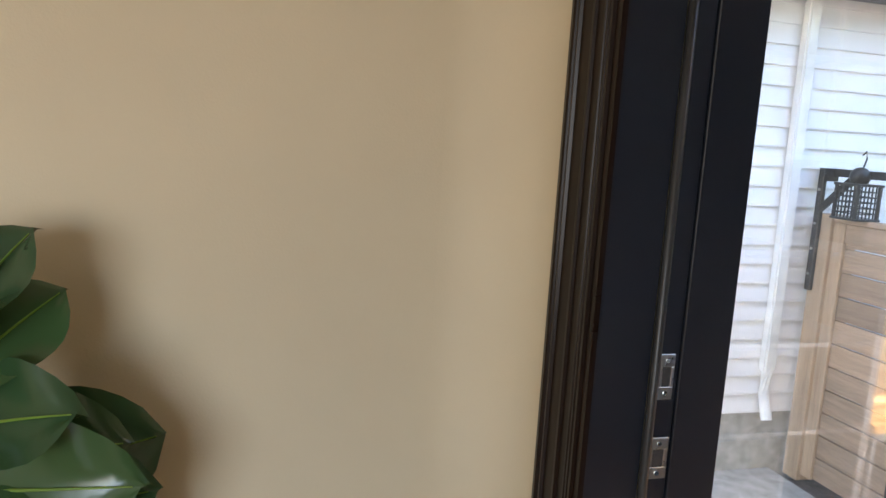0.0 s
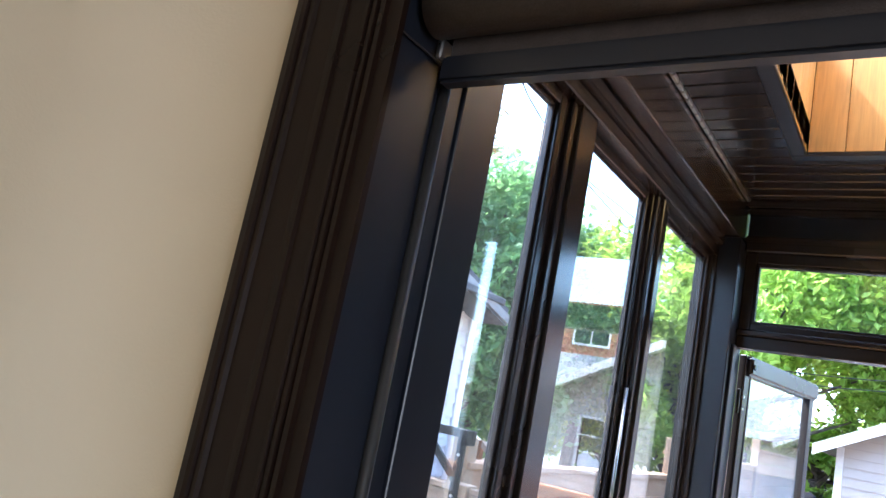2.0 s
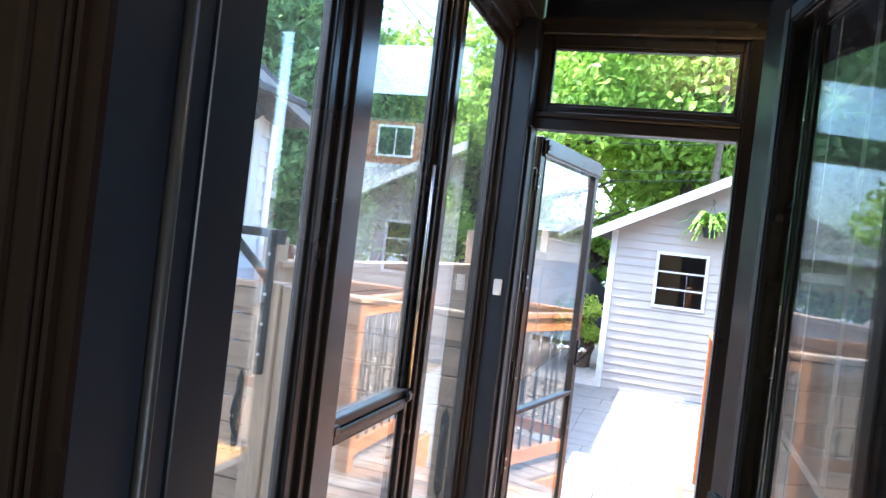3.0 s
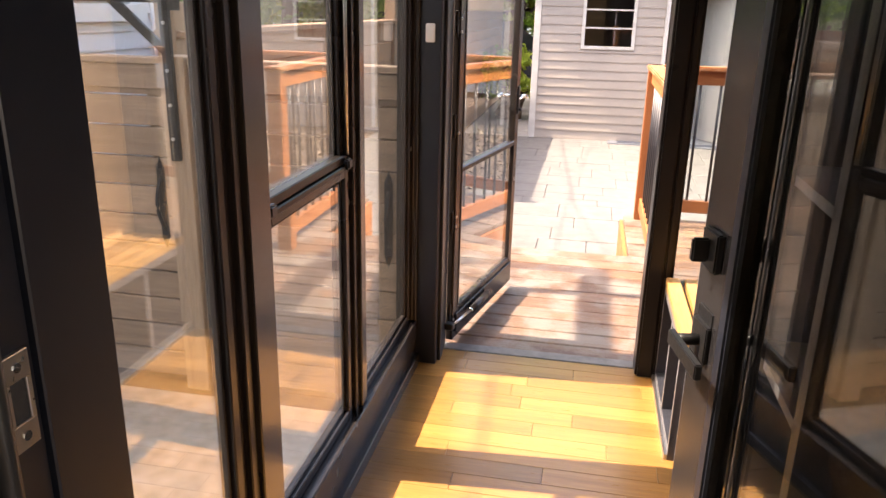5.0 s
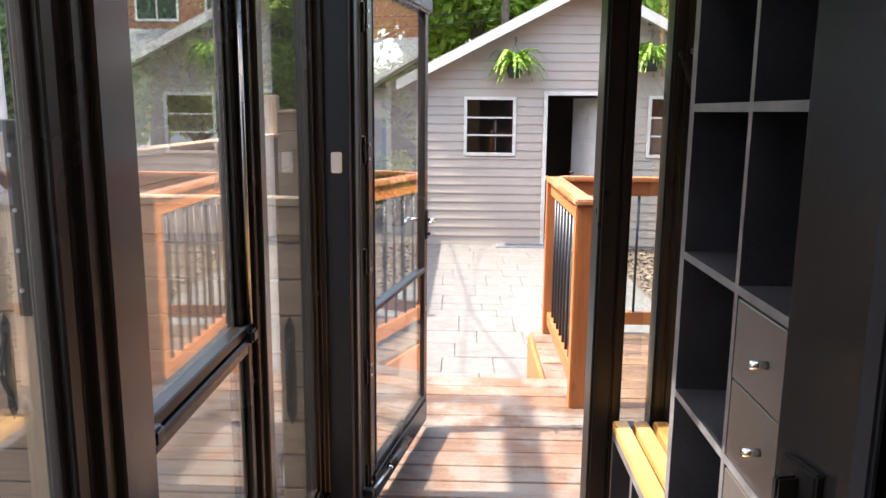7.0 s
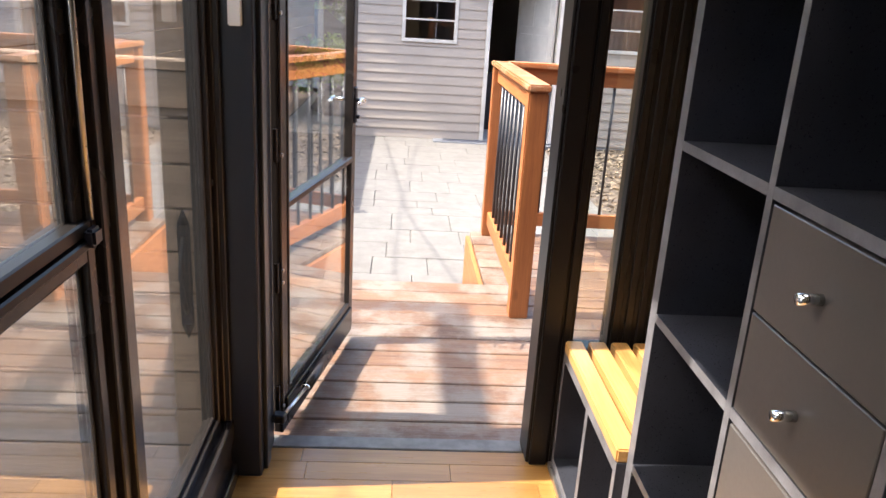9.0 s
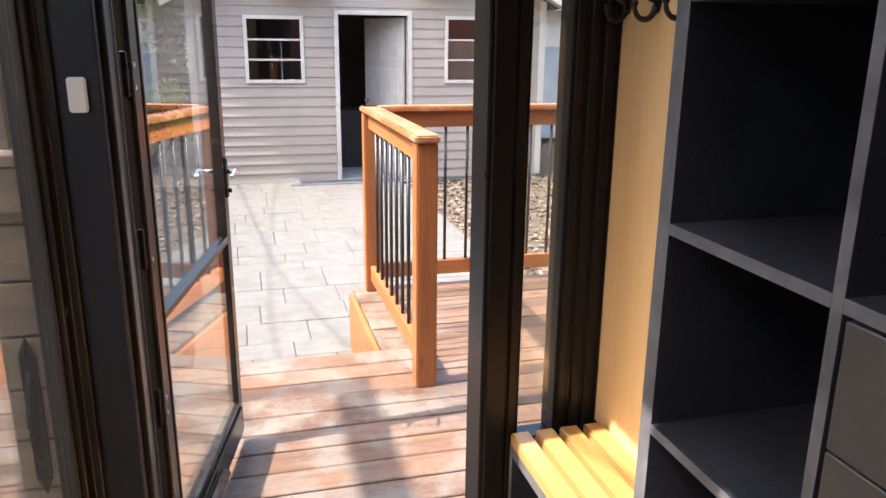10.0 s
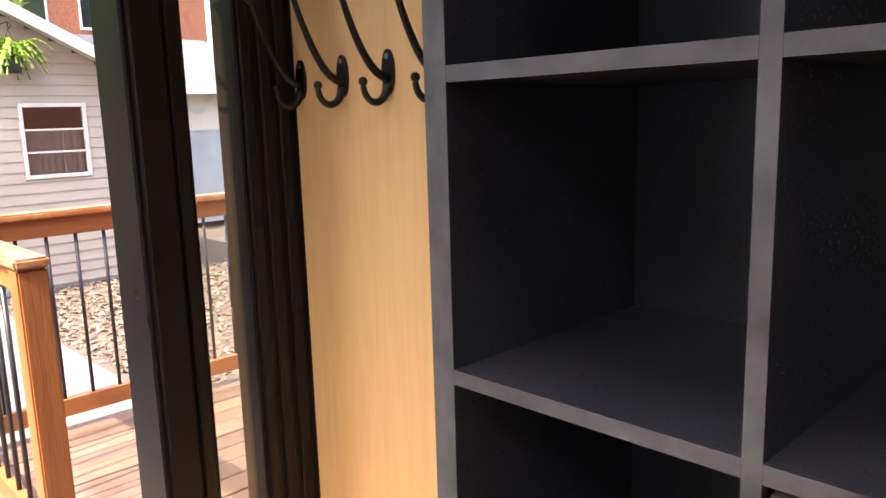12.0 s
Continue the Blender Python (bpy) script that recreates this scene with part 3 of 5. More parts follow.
def porch_left():
    w = thing("window_1", "dark bronze glazed side wall of the porch", "window wall", kind="structure")
    G0, G1 = 0.20, 2.39
    part("sill_kick", bx(LX - 0.05, LX + 0.03, WY1, 3.70, 0, 0.12, 0.003), M_BRONZE, w)
    part("sill_step", bx(LX - 0.045, LX + 0.048, WY1, 3.70, 0.0, 0.05, 0.004), M_BRONZE, w)
    part("sill_cap", bx(LX - 0.05, LX + 0.038, WY1, 3.70, 0.12, 0.20, 0.004), M_BRONZE, w)
    part("header", bx(LX - 0.05, LX + 0.035, WY1, 3.70, 2.39, 2.43, 0.004), M_BRONZE, w)
    part("header_mould", bx(LX - 0.05, LX + 0.055, WY1, 3.70, 2.43, 2.475, 0.008, 2), M_BRONZE, w)
    part("fascia_beam", bx(LX - 0.05, LX + 0.11, WY1, 3.86, 2.475, CZ, 0.004), M_CEIL, w)
    # posts, in stepped layers
    for y0, y1 in ((2.165, 2.335), (2.905, 3.02)):
        bm = bx(LX - 0.05, LX + 0.004, y0, y1, 0.20, 2.39, 0.003)
        box(bm, LX - 0.02, LX + 0.016, y0 + 0.018, y0 + 0.05, 0.20, 2.39, 0.003)
        m = part("mullion", bm, M_BRONZE, w)
        part("cover", bx(LX + 0.001, LX + 0.026, y0 + 0.055, y1 - 0.012, 0.20, 2.39, 0.003), M_MULLION, m, "satin bronze cover strip")
    bm = bx(LX - 0.05, LX + 0.02, 3.675, 3.70, 0.20, 2.39, 0.003)
    box(bm, LX, LX + 0.034, 3.682, 3.697, 0.20, 2.39, 0.003)
    part("end_stile", bm, M_BRONZE, w)
    part("wall_stile", bx(LX - 0.05, LX + 0.03, WY1, 1.50, 0.20, 2.39, 0.003), M_BRONZE, w)
    a = part("fixed_light", bx(LX - 0.03, LX + 0.01, 1.50, 1.503, 0.2, 0.21), M_BRONZE, w)
    sash(a, "y", LX - 0.015, 1.50, 2.165, G0, G1, 0.03, 0.04)
    a = part("upper_sash", bx(LX - 0.03, LX + 0.01, 2.335, 2.337, 1.1, 1.11), M_BRONZE, w)
    sash(a, "y", LX - 0.022, 2.335, 2.905, 1.00, G1, 0.03, 0.03)
    bm = bx(LX - 0.03, LX + 0.004, 2.335, 2.905, 1.015, 1.040, 0.003)
    box(bm, LX - 0.012, LX + 0.010, 2.335, 2.905, 0.995, 1.012, 0.003)
    part("meeting_rail", bm, M_POST, w)
    for y in (2.352, 2.888):
        part("sash_latch", bx(LX + 0.004, LX + 0.022, y - 0.018, y + 0.018, 1.0, 1.03, 0.005, 2), M_BLACK, w)
    part("tilt_bar", cyl(bmesh.new(), (LX + 0.006, 2.898, 1.04), (LX + 0.006, 2.898, 1.75), 0.006, 8), M_STEEL, w, "pale sash guide", True)
    a = part("lower_sash", bx(LX - 0.03, LX + 0.01, 2.335, 2.337, 0.5, 0.51), M_BRONZE, w)
    sash(a, "y", LX - 0.008, 2.335, 2.905, G0, 1.005, 0.03, 0.03)
    a = part("fixed_light", bx(LX - 0.03, LX + 0.01, 3.02, 3.022, 0.2, 0.21), M_BRONZE, w)
    sash(a, "y", LX - 0.01, 3.02, 3.675, G0, G1, 0.03, 0.04)


def porch_end():
    w = thing("wall_end", "dark bronze framed end wall of the porch", "wall", kind="structure")
    bm = bx(LX - 0.05, -0.885, 3.70, 3.90, 0, 2.475, 0.004)
    post = part("corner_post", bm, M_BLACK, w)
    part("moulding", bx(-0.887, -0.872, 3.74, 3.80, 0, 2.04, 0.003), M_BLACK, post)
    part("moulding", bx(-0.887, -0.879, 3.82, 3.90, 0, 2.04, 0.002), M_BLACK, post)
    part("head_rail", bx(-0.885, -0.055, 3.82, 3.90, 2.04, 2.09, 0.003), M_BRONZE, w)
    part("head_mould", bx(-0.885, -0.055, 3.80, 3.90, 2.09, 2.115, 0.005), M_BRONZE, w)
    t = part("transom", bx(-0.885, -0.883, 3.84, 3.88, 2.12, 2.13), M_BRONZE, w)
    sash(t, "x", 3.86, -0.885, -0.03, 2.10, 2.445, 0.045, 0.06)
    part("top_rail", bx(-0.885, PANEL_X, 3.79, 3.90, 2.44, 2.50, 0.006), M_BRONZE, w)
    part("frieze", bx(-0.885, 0.6, 3.82, 3.90, 2.50, CZ + 0.1, 0.0), M_BLACK, w)
    for z, d, h in ((2.475, 0.05, 0.028), (2.60, 0.04, 0.025), (2.622, 0.065, 0.028)):
        part("crown_mould", bx(-0.89, 0.46, 3.82 - d, 3.825, z, z + h, 0.008, 2), M_CEIL, w)
    # post between door and side light
    bm = bx(-0.058, 0.050, 3.805, 3.93, 0, 2.44, 0.004)
    post = part("door_post", bm, M_POST, w)
    part("moulding", bx(-0.048, 0.008, 3.793, 3.807, 0, 2.44, 0.003), M_POST, post)
    part("moulding", bx(0.016, 0.040, 3.797, 3.807, 0, 2.44, 0.003), M_POST, post)
    s = part("side_light", bx(0.050, 0.052, 3.84, 3.88, 0.45, 0.46), M_BRONZE, w)
    pane("pane", 0.050, 0.18, 3.857, 3.863, 0.40, 2.44, s)
    part("side_light_sill", bx(0.048, 0.30, 3.832, 3.90, 0, 0.40, 0.003), M_BRONZE, w)
    fluted_post("side_post", 0.165, 0.40, 3.835, 3.92, 0, 2.44, w, "-y", 6, M_POST)
    part("door_sill", bx(-0.885, -0.058, 3.862, 3.93, -0.05, 0.004, 0.003), M_SILL, w, "grey metal door sill")
    g = thing("door_sensor", "small white door contact sensor on the black post", "sensor")
    part("case", bx(-0.944, -0.910, 3.684, 3.70, 1.317, 1.384, 0.003, 2), M_WHITE, g)


def storm_door():
    hinge, free = Vector((-0.868, 3.915, 0)), Vector((-0.70, 4.76, 0))
    v = free - hinge
    L = v.length
    d = thing("storm_door", "open dark bronze glazed storm door with a chrome lever", "door", at=hinge, rz=math.degrees(math.atan2(-v.x, v.y)))
    top, T, st = 2.025, 0.032, 0.055
    x0, x1 = -T / 2, T / 2
    part("stile", bx(x0, x1, 0, st, 0.02, top, 0.004), M_BRONZE, d)
    part("stile", bx(x0, x1, L - st, L, 0.02, top, 0.004), M_BRONZE, d)
    part("bottom_rail", bx(x0, x1, st, L - st, 0.02, 0.17, 0.004), M_BRONZE, d)
    part("kick_moulding", bx(x1 - 0.001, x1 + 0.008, st * 0.5, L - st * 0.5, 0.05, 0.14, 0.004), M_BRONZE, d)
    part("top_rail", bx(x0, x1, st, L - st, top - 0.06, top, 0.004), M_BRONZE, d)
    bm = bx(x0 - 0.004, x1 + 0.022, 0.015, L - 0.005, top - 0.085, top - 0.002, 0.012, 3)
    part("screen_cassette", bm, M_BRONZE, d, "rounded bronze screen cassette")
    part("cassette_cap", cyl(bmesh.new(), (x1 + 0.022, 0.045, top - 0.045), (x1 + 0.026, 0.045, top - 0.045), 0.012, 12), M_BLACK, d)
    part("mid_rail", bx(x0 - 0.002, x1 + 0.004, st, L - st, 0.775, 0.80, 0.004), M_BRONZE, d)
    part("glazing_bead", bx(x0 - 0.002, x1 + 0.003, st, st + 0.012, 0.17, top - 0.08, 0.002), M_BRONZE, d)
    part("glazing_bead", bx(x0 - 0.002, x1 + 0.003, L - st - 0.012, L - st, 0.17, top - 0.08, 0.002), M_BRONZE, d)
    pane("upper_glass", -0.0025, 0.0025, st - 0.004, L - st + 0.004, 0.79, top - 0.06, d, M_GLASS_DOOR)
    pane("lower_glass", 0.0045, 0.0085, st - 0.004, L - st + 0.004, 0.165, 0.785, d, M_GLASS_DOOR)
    h = part("lever_handle", bx(x1, x1 + 0.008, L - 0.042, L - 0.014, 0.93, 1.07, 0.003), M_IRON, d, "curved chrome and black lever")
    for s in (-1, 1):
        xx = x1 if s > 0 else x0
        part("spindle", cyl(bmesh.new(), (xx, L - 0.028, 1.02), (xx + s * 0.045, L - 0.028, 1.02), 0.008, 10), M_CHROME, h, "", True)
        pts = [(xx + s * 0.042, L - 0.028 - 0.012 * k, 1.02 + 0.012 * math.sin(k * 0.42)) for k in range(9)]
        part("lever_arm", tube(bmesh.new(), pts, [0.008, 0.008, 0.0075, 0.0075, 0.007, 0.007, 0.0065, 0.006, 0.005]), M_CHROME, h, "", True)
    part("lock_turn", cyl(bmesh.new(), (x1, L - 0.028, 0.955), (x1 + 0.02, L - 0.028, 0.955), 0.008, 10), M_IRON, d)
    c = part("door_closer", cyl(bmesh.new(), (x1 + 0.03, 0.16, 0.115), (x1 + 0.03, 0.42, 0.115), 0.017, 16), M_BRONZE, d, "bronze pneumatic door closer", True)
    part("closer_rod", cyl(bmesh.new(), (x1 + 0.03, 0.16, 0.115), (x1 + 0.018, -0.045, 0.115), 0.006, 8), M_STEEL, c, "", True)
    part("closer_cap", cyl(bmesh.new(), (x1 + 0.03, 0.145, 0.115), (x1 + 0.03, 0.162, 0.115), 0.012, 12), M_CHROME, c, "chrome end cap", True)
    part("closer_bracket", bx(x1 - 0.01, x1 + 0.03, -0.075, -0.04, 0.10, 0.13, 0.004), M_BLACK, c)
    for z in (0.12, 0.55, 0.59, 0.95, 1.35, 1.40, 1.80, 1.85):
        part("hinge_screw", cyl(bmesh.new(), (x1 - 0.002, 0.008, z), (x1 + 0.004, 0.008, z), 0.006, 8), M_STEEL, d)
    for z in (0.1, 0.52, 0.93, 1.33, 1.78):
        part("hinge", bx(-0.004, 0.010, -0.016, 0.004, z, z + 0.1, 0.002), M_BRONZE, d)


def ceiling():
    hx0, hx1, hy0, hy1 = -0.60, 0.20, 2.0, 3.215
    bm = bmesh.new()
    y, k = WY1 + 0.002, 0
    while y < 3.80:
        y1 = min(y + 0.085, 3.82)
        spans = [(LX, 0.6)] if (y1 <= hy0 or y >= hy1) else [(LX, hx0), (hx1, 0.6)]
        for a, b in spans:
            box(bm, a, b, y + 0.002, y1 - 0.006, CZ, CZ + 0.02, 0.003)
        y = y1
    box(bm, LX, 0.6, WY1, hy0 - 0.09, CZ + 0.015, CZ + 0.1)
    box(bm, LX, 0.6, hy1 + 0.09, 3.9, CZ + 0.015, CZ + 0.1)
    box(bm, LX, hx0, hy0 - 0.09, hy1 + 0.09, CZ + 0.015, CZ + 0.1)
    box(bm, hx1, 0.6, hy0 - 0.09, hy1 + 0.09, CZ + 0.015, CZ + 0.1)
    solid("ceiling_porch", bm, M_CEIL, "dark painted board ceiling of the porch", "ceiling", "structure")
    # beaded strip beside the side wall
    bm = bmesh.new()
    y = 1.45
    while y < 3.72:
        box(bm, LX + 0.112, LX + 0.126, y, y + 0.05, CZ - 0.012, CZ + 0.004, 0.003)
        y += 0.056
    solid("trim_bead", bm, M_STEEL, "thin beaded metal strip at the ceiling edge", "trim", "structure")
    s = thing("skylight", "pine-lined skylight shaft in the dark ceiling", "skylight", kind="structure")
    H = 0.42
    n = 7
    for i in range(n):
        a, b = hx0 + (hx1 - hx0) * i / n, hx0 + (hx1 - hx0) * (i + 1) / n
        part("board", bx(a + 0.001, b - 0.001, hy1, hy1 + 0.02, CZ, CZ + H, 0.002), M_PINE, s)
        part("board", bx(a + 0.001, b - 0.001, hy0 - 0.02, hy0, CZ, CZ + H, 0.002), M_PINE, s)
    for i in range(10):
        a, b = hy0 + (hy1 - hy0) * i / 10, hy0 + (hy1 - hy0) * (i + 1) / 10
        part("board", bx(hx0 - 0.02, hx0, a + 0.001, b - 0.001, CZ, CZ + H, 0.002), M_PINE, s)
        part("board", bx(hx1, hx1 + 0.02, a + 0.001, b - 0.001, CZ, CZ + H, 0.002), M_PINE, s)
    for a in ((hx0 - 0.05, hx1 + 0.05, hy1, hy1 + 0.05), (hx0 - 0.05, hx1 + 0.05, hy0 - 0.05, hy0), (hx0 - 0.05, hx0, hy0, hy1), (hx1, hx1 + 0.05, hy0, hy1)):
        part("trim_frame", bx(*a, CZ - 0.014, CZ + 0.001, 0.004), M_BLACK, s)
    for a in ((hx0 - 0.06, hx1 + 0.06, hy1 + 0.022, hy1 + 0.06), (hx0 - 0.06, hx1 + 0.06, hy0 - 0.06, hy0 - 0.022), (hx0 - 0.06, hx0 - 0.022, hy0 - 0.02, hy1 + 0.02), (hx1 + 0.022, hx1 + 0.06, hy0 - 0.02, hy1 + 0.02)):
        part("curb", bx(*a, CZ + 0.1, CZ + H + 0.005), M_BRONZE, s)
    pane("skylight_glass", hx0 - 0.02, hx1 + 0.02, hy0 - 0.02, hy1 + 0.02, CZ + H + 0.01, CZ + H + 0.018, s)


def porch_right():
    w = thing("wall_right", "porch side wall with a maple veneer panel", "wall", kind="structure")
    part("wall_body", bx(0.47, 0.60, WY1, 3.90, 0, CZ), M_BLACK, w)
    part("maple_panel", bx(PANEL_X, PANEL_X + 0.018, 3.190, 3.828, 0.43, 2.44, 0.001), M_PANEL, w, "pale maple veneer panel")
    part("panel_packing", bx(PANEL_X + 0.02, 0.468, 3.190, 3.828, 0.43, 2.44), M_BLACK, w)
    part("panel_head", bx(PANEL_X - 0.01, 0.47, 3.190, 3.83, 2.44, CZ), M_BLACK, w)
    part("wall_filler", bx(HX + 0.17, 0.468, WY1 + 0.001, 2.03, 0.0, CZ), M_BLACK, w)


def roof():
    r = thing("roof", "flat dark roof over the porch with a skylight opening", "roof", kind="structure")
    for nm, a in (("slab", (LX - 0.12, 0.72, WY1 + 0.01, 1.90)), ("slab", (LX - 0.12, 0.72, 3.32, 4.0)), ("slab", (LX - 0.12, -0.66, 1.90, 3.32)), ("slab", (0.26, 0.72, 1.90, 3.32))):
        part(nm, bx(*a, CZ + 0.11, CZ + 0.22), M_BRONZE, r)


porch_left()
porch_end()
storm_door()
ceiling()
porch_right()
roof()


def shelf_unit():
    """Cube shelf, open towards the porch: three columns, six rows."""
    u = thing("cube_shelf", "tall black open cube shelf with drawers in one column", "shelf")
    t, tb, pitch = 0.036, 0.019, 0.366
    f = SHELF_X
    zs = [0.075, 0.441, 0.807, 1.173, 1.539, 1.905, 2.271]
    ys = [3.152] + [3.132 - k * pitch for k in (1, 2, 3)]    # near face of each upright
    up = [t, 0.019, 0.019, 0.036]
    lift = [0.0, 0.005, 0.005, 0.0]
    def board(nm, y0, yy1, z0, z1):
        p = part(nm, bx(f + 0.0012, BACK_X, y0, yy1, z0, z1), M_SHELF, u)
        part("front_edge", bx(f, f + 0.0012, y0, yy1, z0, z1), M_EDGE_SHEEN, p, "grey edge band lightened as sky reflection")
    for k, y in enumerate(ys):
        board("upright" if 0 < k < 3 else "side_panel", y + lift[k], y + lift[k] + up[k], 0.0, 2.275)
    for k in range(3):
        a, b = ys[k + 1] + 0.024, ys[k] + lift[k]
        for z in zs:
            board("shelf_board", a + 0.0005, b - 0.0005, z - tb, z)
        part("back_panel", bx(BACK_X, BACK_X + 0.006, a, b, 0.0, 2.27), M_SHELF, u)
        part("plinth", bx(f + 0.02, f + 0.035, a, b, 0, 0.045), M_SHELF, u)
    a, b = ys[2] + 0.027, ys[1] - 0.003
    for z0, z1 in ((0.811, 0.977), (0.981, 1.148), (0.445, 0.611), (0.615, 0.782), (0.079, 0.245), (0.249, 0.416)):
        d = part("drawer", bx(f - 0.001, f + 0.018, a, b, z0, z1, 0.0015), M_DRAWER, u, "smooth dark grey drawer front")
        part("drawer_box", bx(f + 0.02, BACK_X - 0.03, a + 0.01, b - 0.01, z0 + 0.01, z1 - 0.02), M_SHELF, d)
        zc = (z0 + z1) / 2
        yc = (a + b) / 2
        bm = cyl(bmesh.new(), (f - 0.001, yc, zc), (f - 0.034, yc, zc), 0.008, 18)
        part("knob", bm, M_CHROME, d, "chrome cylinder knob", True)


def bench():
    b = thing("bench", "low black bench cabinet with pine slats on top", "bench")
    f, y0, y1 = 0.022, 3.190, 3.785
    z = 0.415
    def board(nm, x0, x1, ya, yb, z0, z1):
        p = part(nm, bx(max(x0, f + 0.0012), x1, ya, yb, z0, z1), M_SHELF, b)
        if x0 <= f + 0.001:
            part("front_edge", bx(f, f + 0.0012, ya, yb, z0, z1), M_EDGE_SHEEN, p, "grey edge band lightened as sky reflection")
    board("top_board", f, 0.285, y0, y1, z - 0.03, z)
    board("side_panel", f, 0.285, y1 - 0.02, y1, 0.0, z - 0.03)
    board("divider", f, 0.285, 3.46, 3.485, 0.03, z - 0.03)
    board("side_panel", f, 0.285, y0, y0 + 0.02, 0.0, z - 0.03)
    board("base_board", f, 0.285, y0 + 0.02, y1 - 0.02, 0.02, 0.045)
    part("back_panel", bx(0.2852, 0.288, y0, y1, 0.0, z), M_SHELF, b)
    part("foot_trim", bx(f - 0.012, f, y0, y1, 0, 0.022, 0.002), M_STEEL, b, "thin pale metal floor trim")
    for k in range(4):
        xa = f - 0.002 + k * 0.070
        part("slat", bx(xa, xa + 0.052, y0 + 0.002, y1 - 0.006, z, z + 0.036, 0.004, 2), M_BENCH, b, "varnished pine slat")


def coat_hook(y):
    h = thing("coat_hook", "black iron double coat hook screwed to the maple panel", "coat hook", group="hooks on the panel", at=(PANEL_X, y, 1.56))
    bm = cyl(bmesh.new(), (0, 0, 0), (-0.006, 0, 0), 0.019, 20)
    bmesh.ops.scale(bm, vec=(1, 0.8, 2.0), verts=bm.verts)
    part("base_plate", bm, M_IRON, h)
    up = []
    for k in range(13):
        a = k / 12
        up.append((-0.006 - 0.10 * a ** 0.8, 0, -0.01 + 0.155 * a ** 1.6))
    part("upper_prong", tube(bmesh.new(), up, [0.008 - 0.003 * k / 12 for k in range(13)]), M_IRON, h, "", True)
    tip = bmesh.new()
    bmesh.ops.create_uvsphere(tip, u_segments=12, v_segments=8, radius=0.010, matrix=Matrix.Translation(up[-1]))
    part("upper_knob", tip, M_IRON, h, "", True)
    low = []
    for k in range(13):
        a = math.pi * (k / 12) * 1.05
        low.append((-0.030 + 0.026 * math.cos(a) - 0.004, 0, -0.022 - 0.030 * math.sin(a)))
    part("lower_prong", tube(bmesh.new(), low, [0.008 - 0.003 * k / 12 for k in range(13)]), M_IRON, h, "", True)
    tip = bmesh.new()
    bmesh.ops.create_uvsphere(tip, u_segments=12, v_segments=8, radius=0.008, matrix=Matrix.Translation(low[-1]))
    part("lower_knob", tip, M_IRON, h, "", True)
    for z in (-0.026, 0.026):
        part("screw", cyl(bmesh.new(), (-0.005, 0, z), (-0.008, 0, z), 0.005, 8), M_STEEL, h)
    return h


shelf_unit()
bench()
hook = coat_hook(3.800)
for yy in (3.665, 3.535, 3.405, 3.275):
    copy_thing(hook, pose(PANEL_X, yy, 1.56))


def globe_lamp():
    l = thing("ceiling_lamp", "small smoked glass globe lamp under the porch ceiling", "lamp")
    x, y = 0.10, 3.60
    part("canopy", cyl(bmesh.new(), (x, y, CZ - 0.022), (x, y, CZ), 0.055, 24), M_BLACK, l, "", True)
    part("neck", cyl(bmesh.new(), (x, y, CZ - 0.06), (x, y, CZ - 0.02), 0.02, 16), M_BLACK, l, "", True)
    bm = bmesh.new()
    bmesh.ops.create_uvsphere(bm, u_segments=24, v_segments=16, radius=0.062, matrix=Matrix.Translation((x, y, CZ - 0.105)))
    part("globe", bm, M_DARKGLASS, l, "smoked glass globe", True)
    bm = bmesh.new()
    for k in range(8):
        a = math.pi * k / 4
        tube(bm, [(x + 0.063 * math.sin(t) * math.cos(a), y + 0.063 * math.sin(t) * math.sin(a), CZ - 0.105 + 0.063 * math.cos(t)) for t in [0.3 + 0.27 * i for i in range(10)]], 0.002, 5)
    part("cage", bm, M_STEEL, l, "thin wire cage")


globe_lamp()


# ================================================================ OUTSIDE
def railing(a, b, group, z0, top=1.09, ends=(True, True), mats=None):
    """Stained timber railing with round black balusters, from a to b."""
    a, b = Vector((*a, 0)), Vector((*b, 0))
    v = b - a
    L = v.length
    along = math.degrees(math.atan2(v.y, v.x))
    r = thing("deck_railing", "orange stained timber railing with black metal balusters", "railing", group, at=(a.x, a.y, z0), rz=along)
    h = top - z0
    for i, (x, on) in enumerate(((0, ends[0]), (L, ends[1]))):
        if on:
            part("post", bx(x - 0.045, x + 0.045, -0.045, 0.045, 0, h - 0.035, 0.006, 2), M_CEDAR, r)
    part("cap_rail", bx(-0.055, L + 0.052, -0.052, 0.052, h - 0.035, h, 0.008, 2), M_CAP, r, "worn flat cap rail")
    part("top_rail", bx(0.045, L - 0.045, -0.02, 0.02, h - 0.125, h - 0.036, 0.003), M_CEDAR_X, r)
    part("bottom_rail", bx(0.045, L - 0.045, -0.02, 0.02, 0.075, 0.165, 0.003), M_CEDAR_X, r)
    n = max(2, int(round((L - 0.09) / 0.138)))
    me = finish(cyl(bmesh.new(), (0, 0, 0.16), (0, 0, h - 0.12), 0.0095, 8), M_BALUSTER, "baluster", True)
    for k in range(1, n):
        ob = part("baluster", me, None, r)
        ob.location = (0.045 + (L - 0.09) * k / n, 0, 0)
    return r


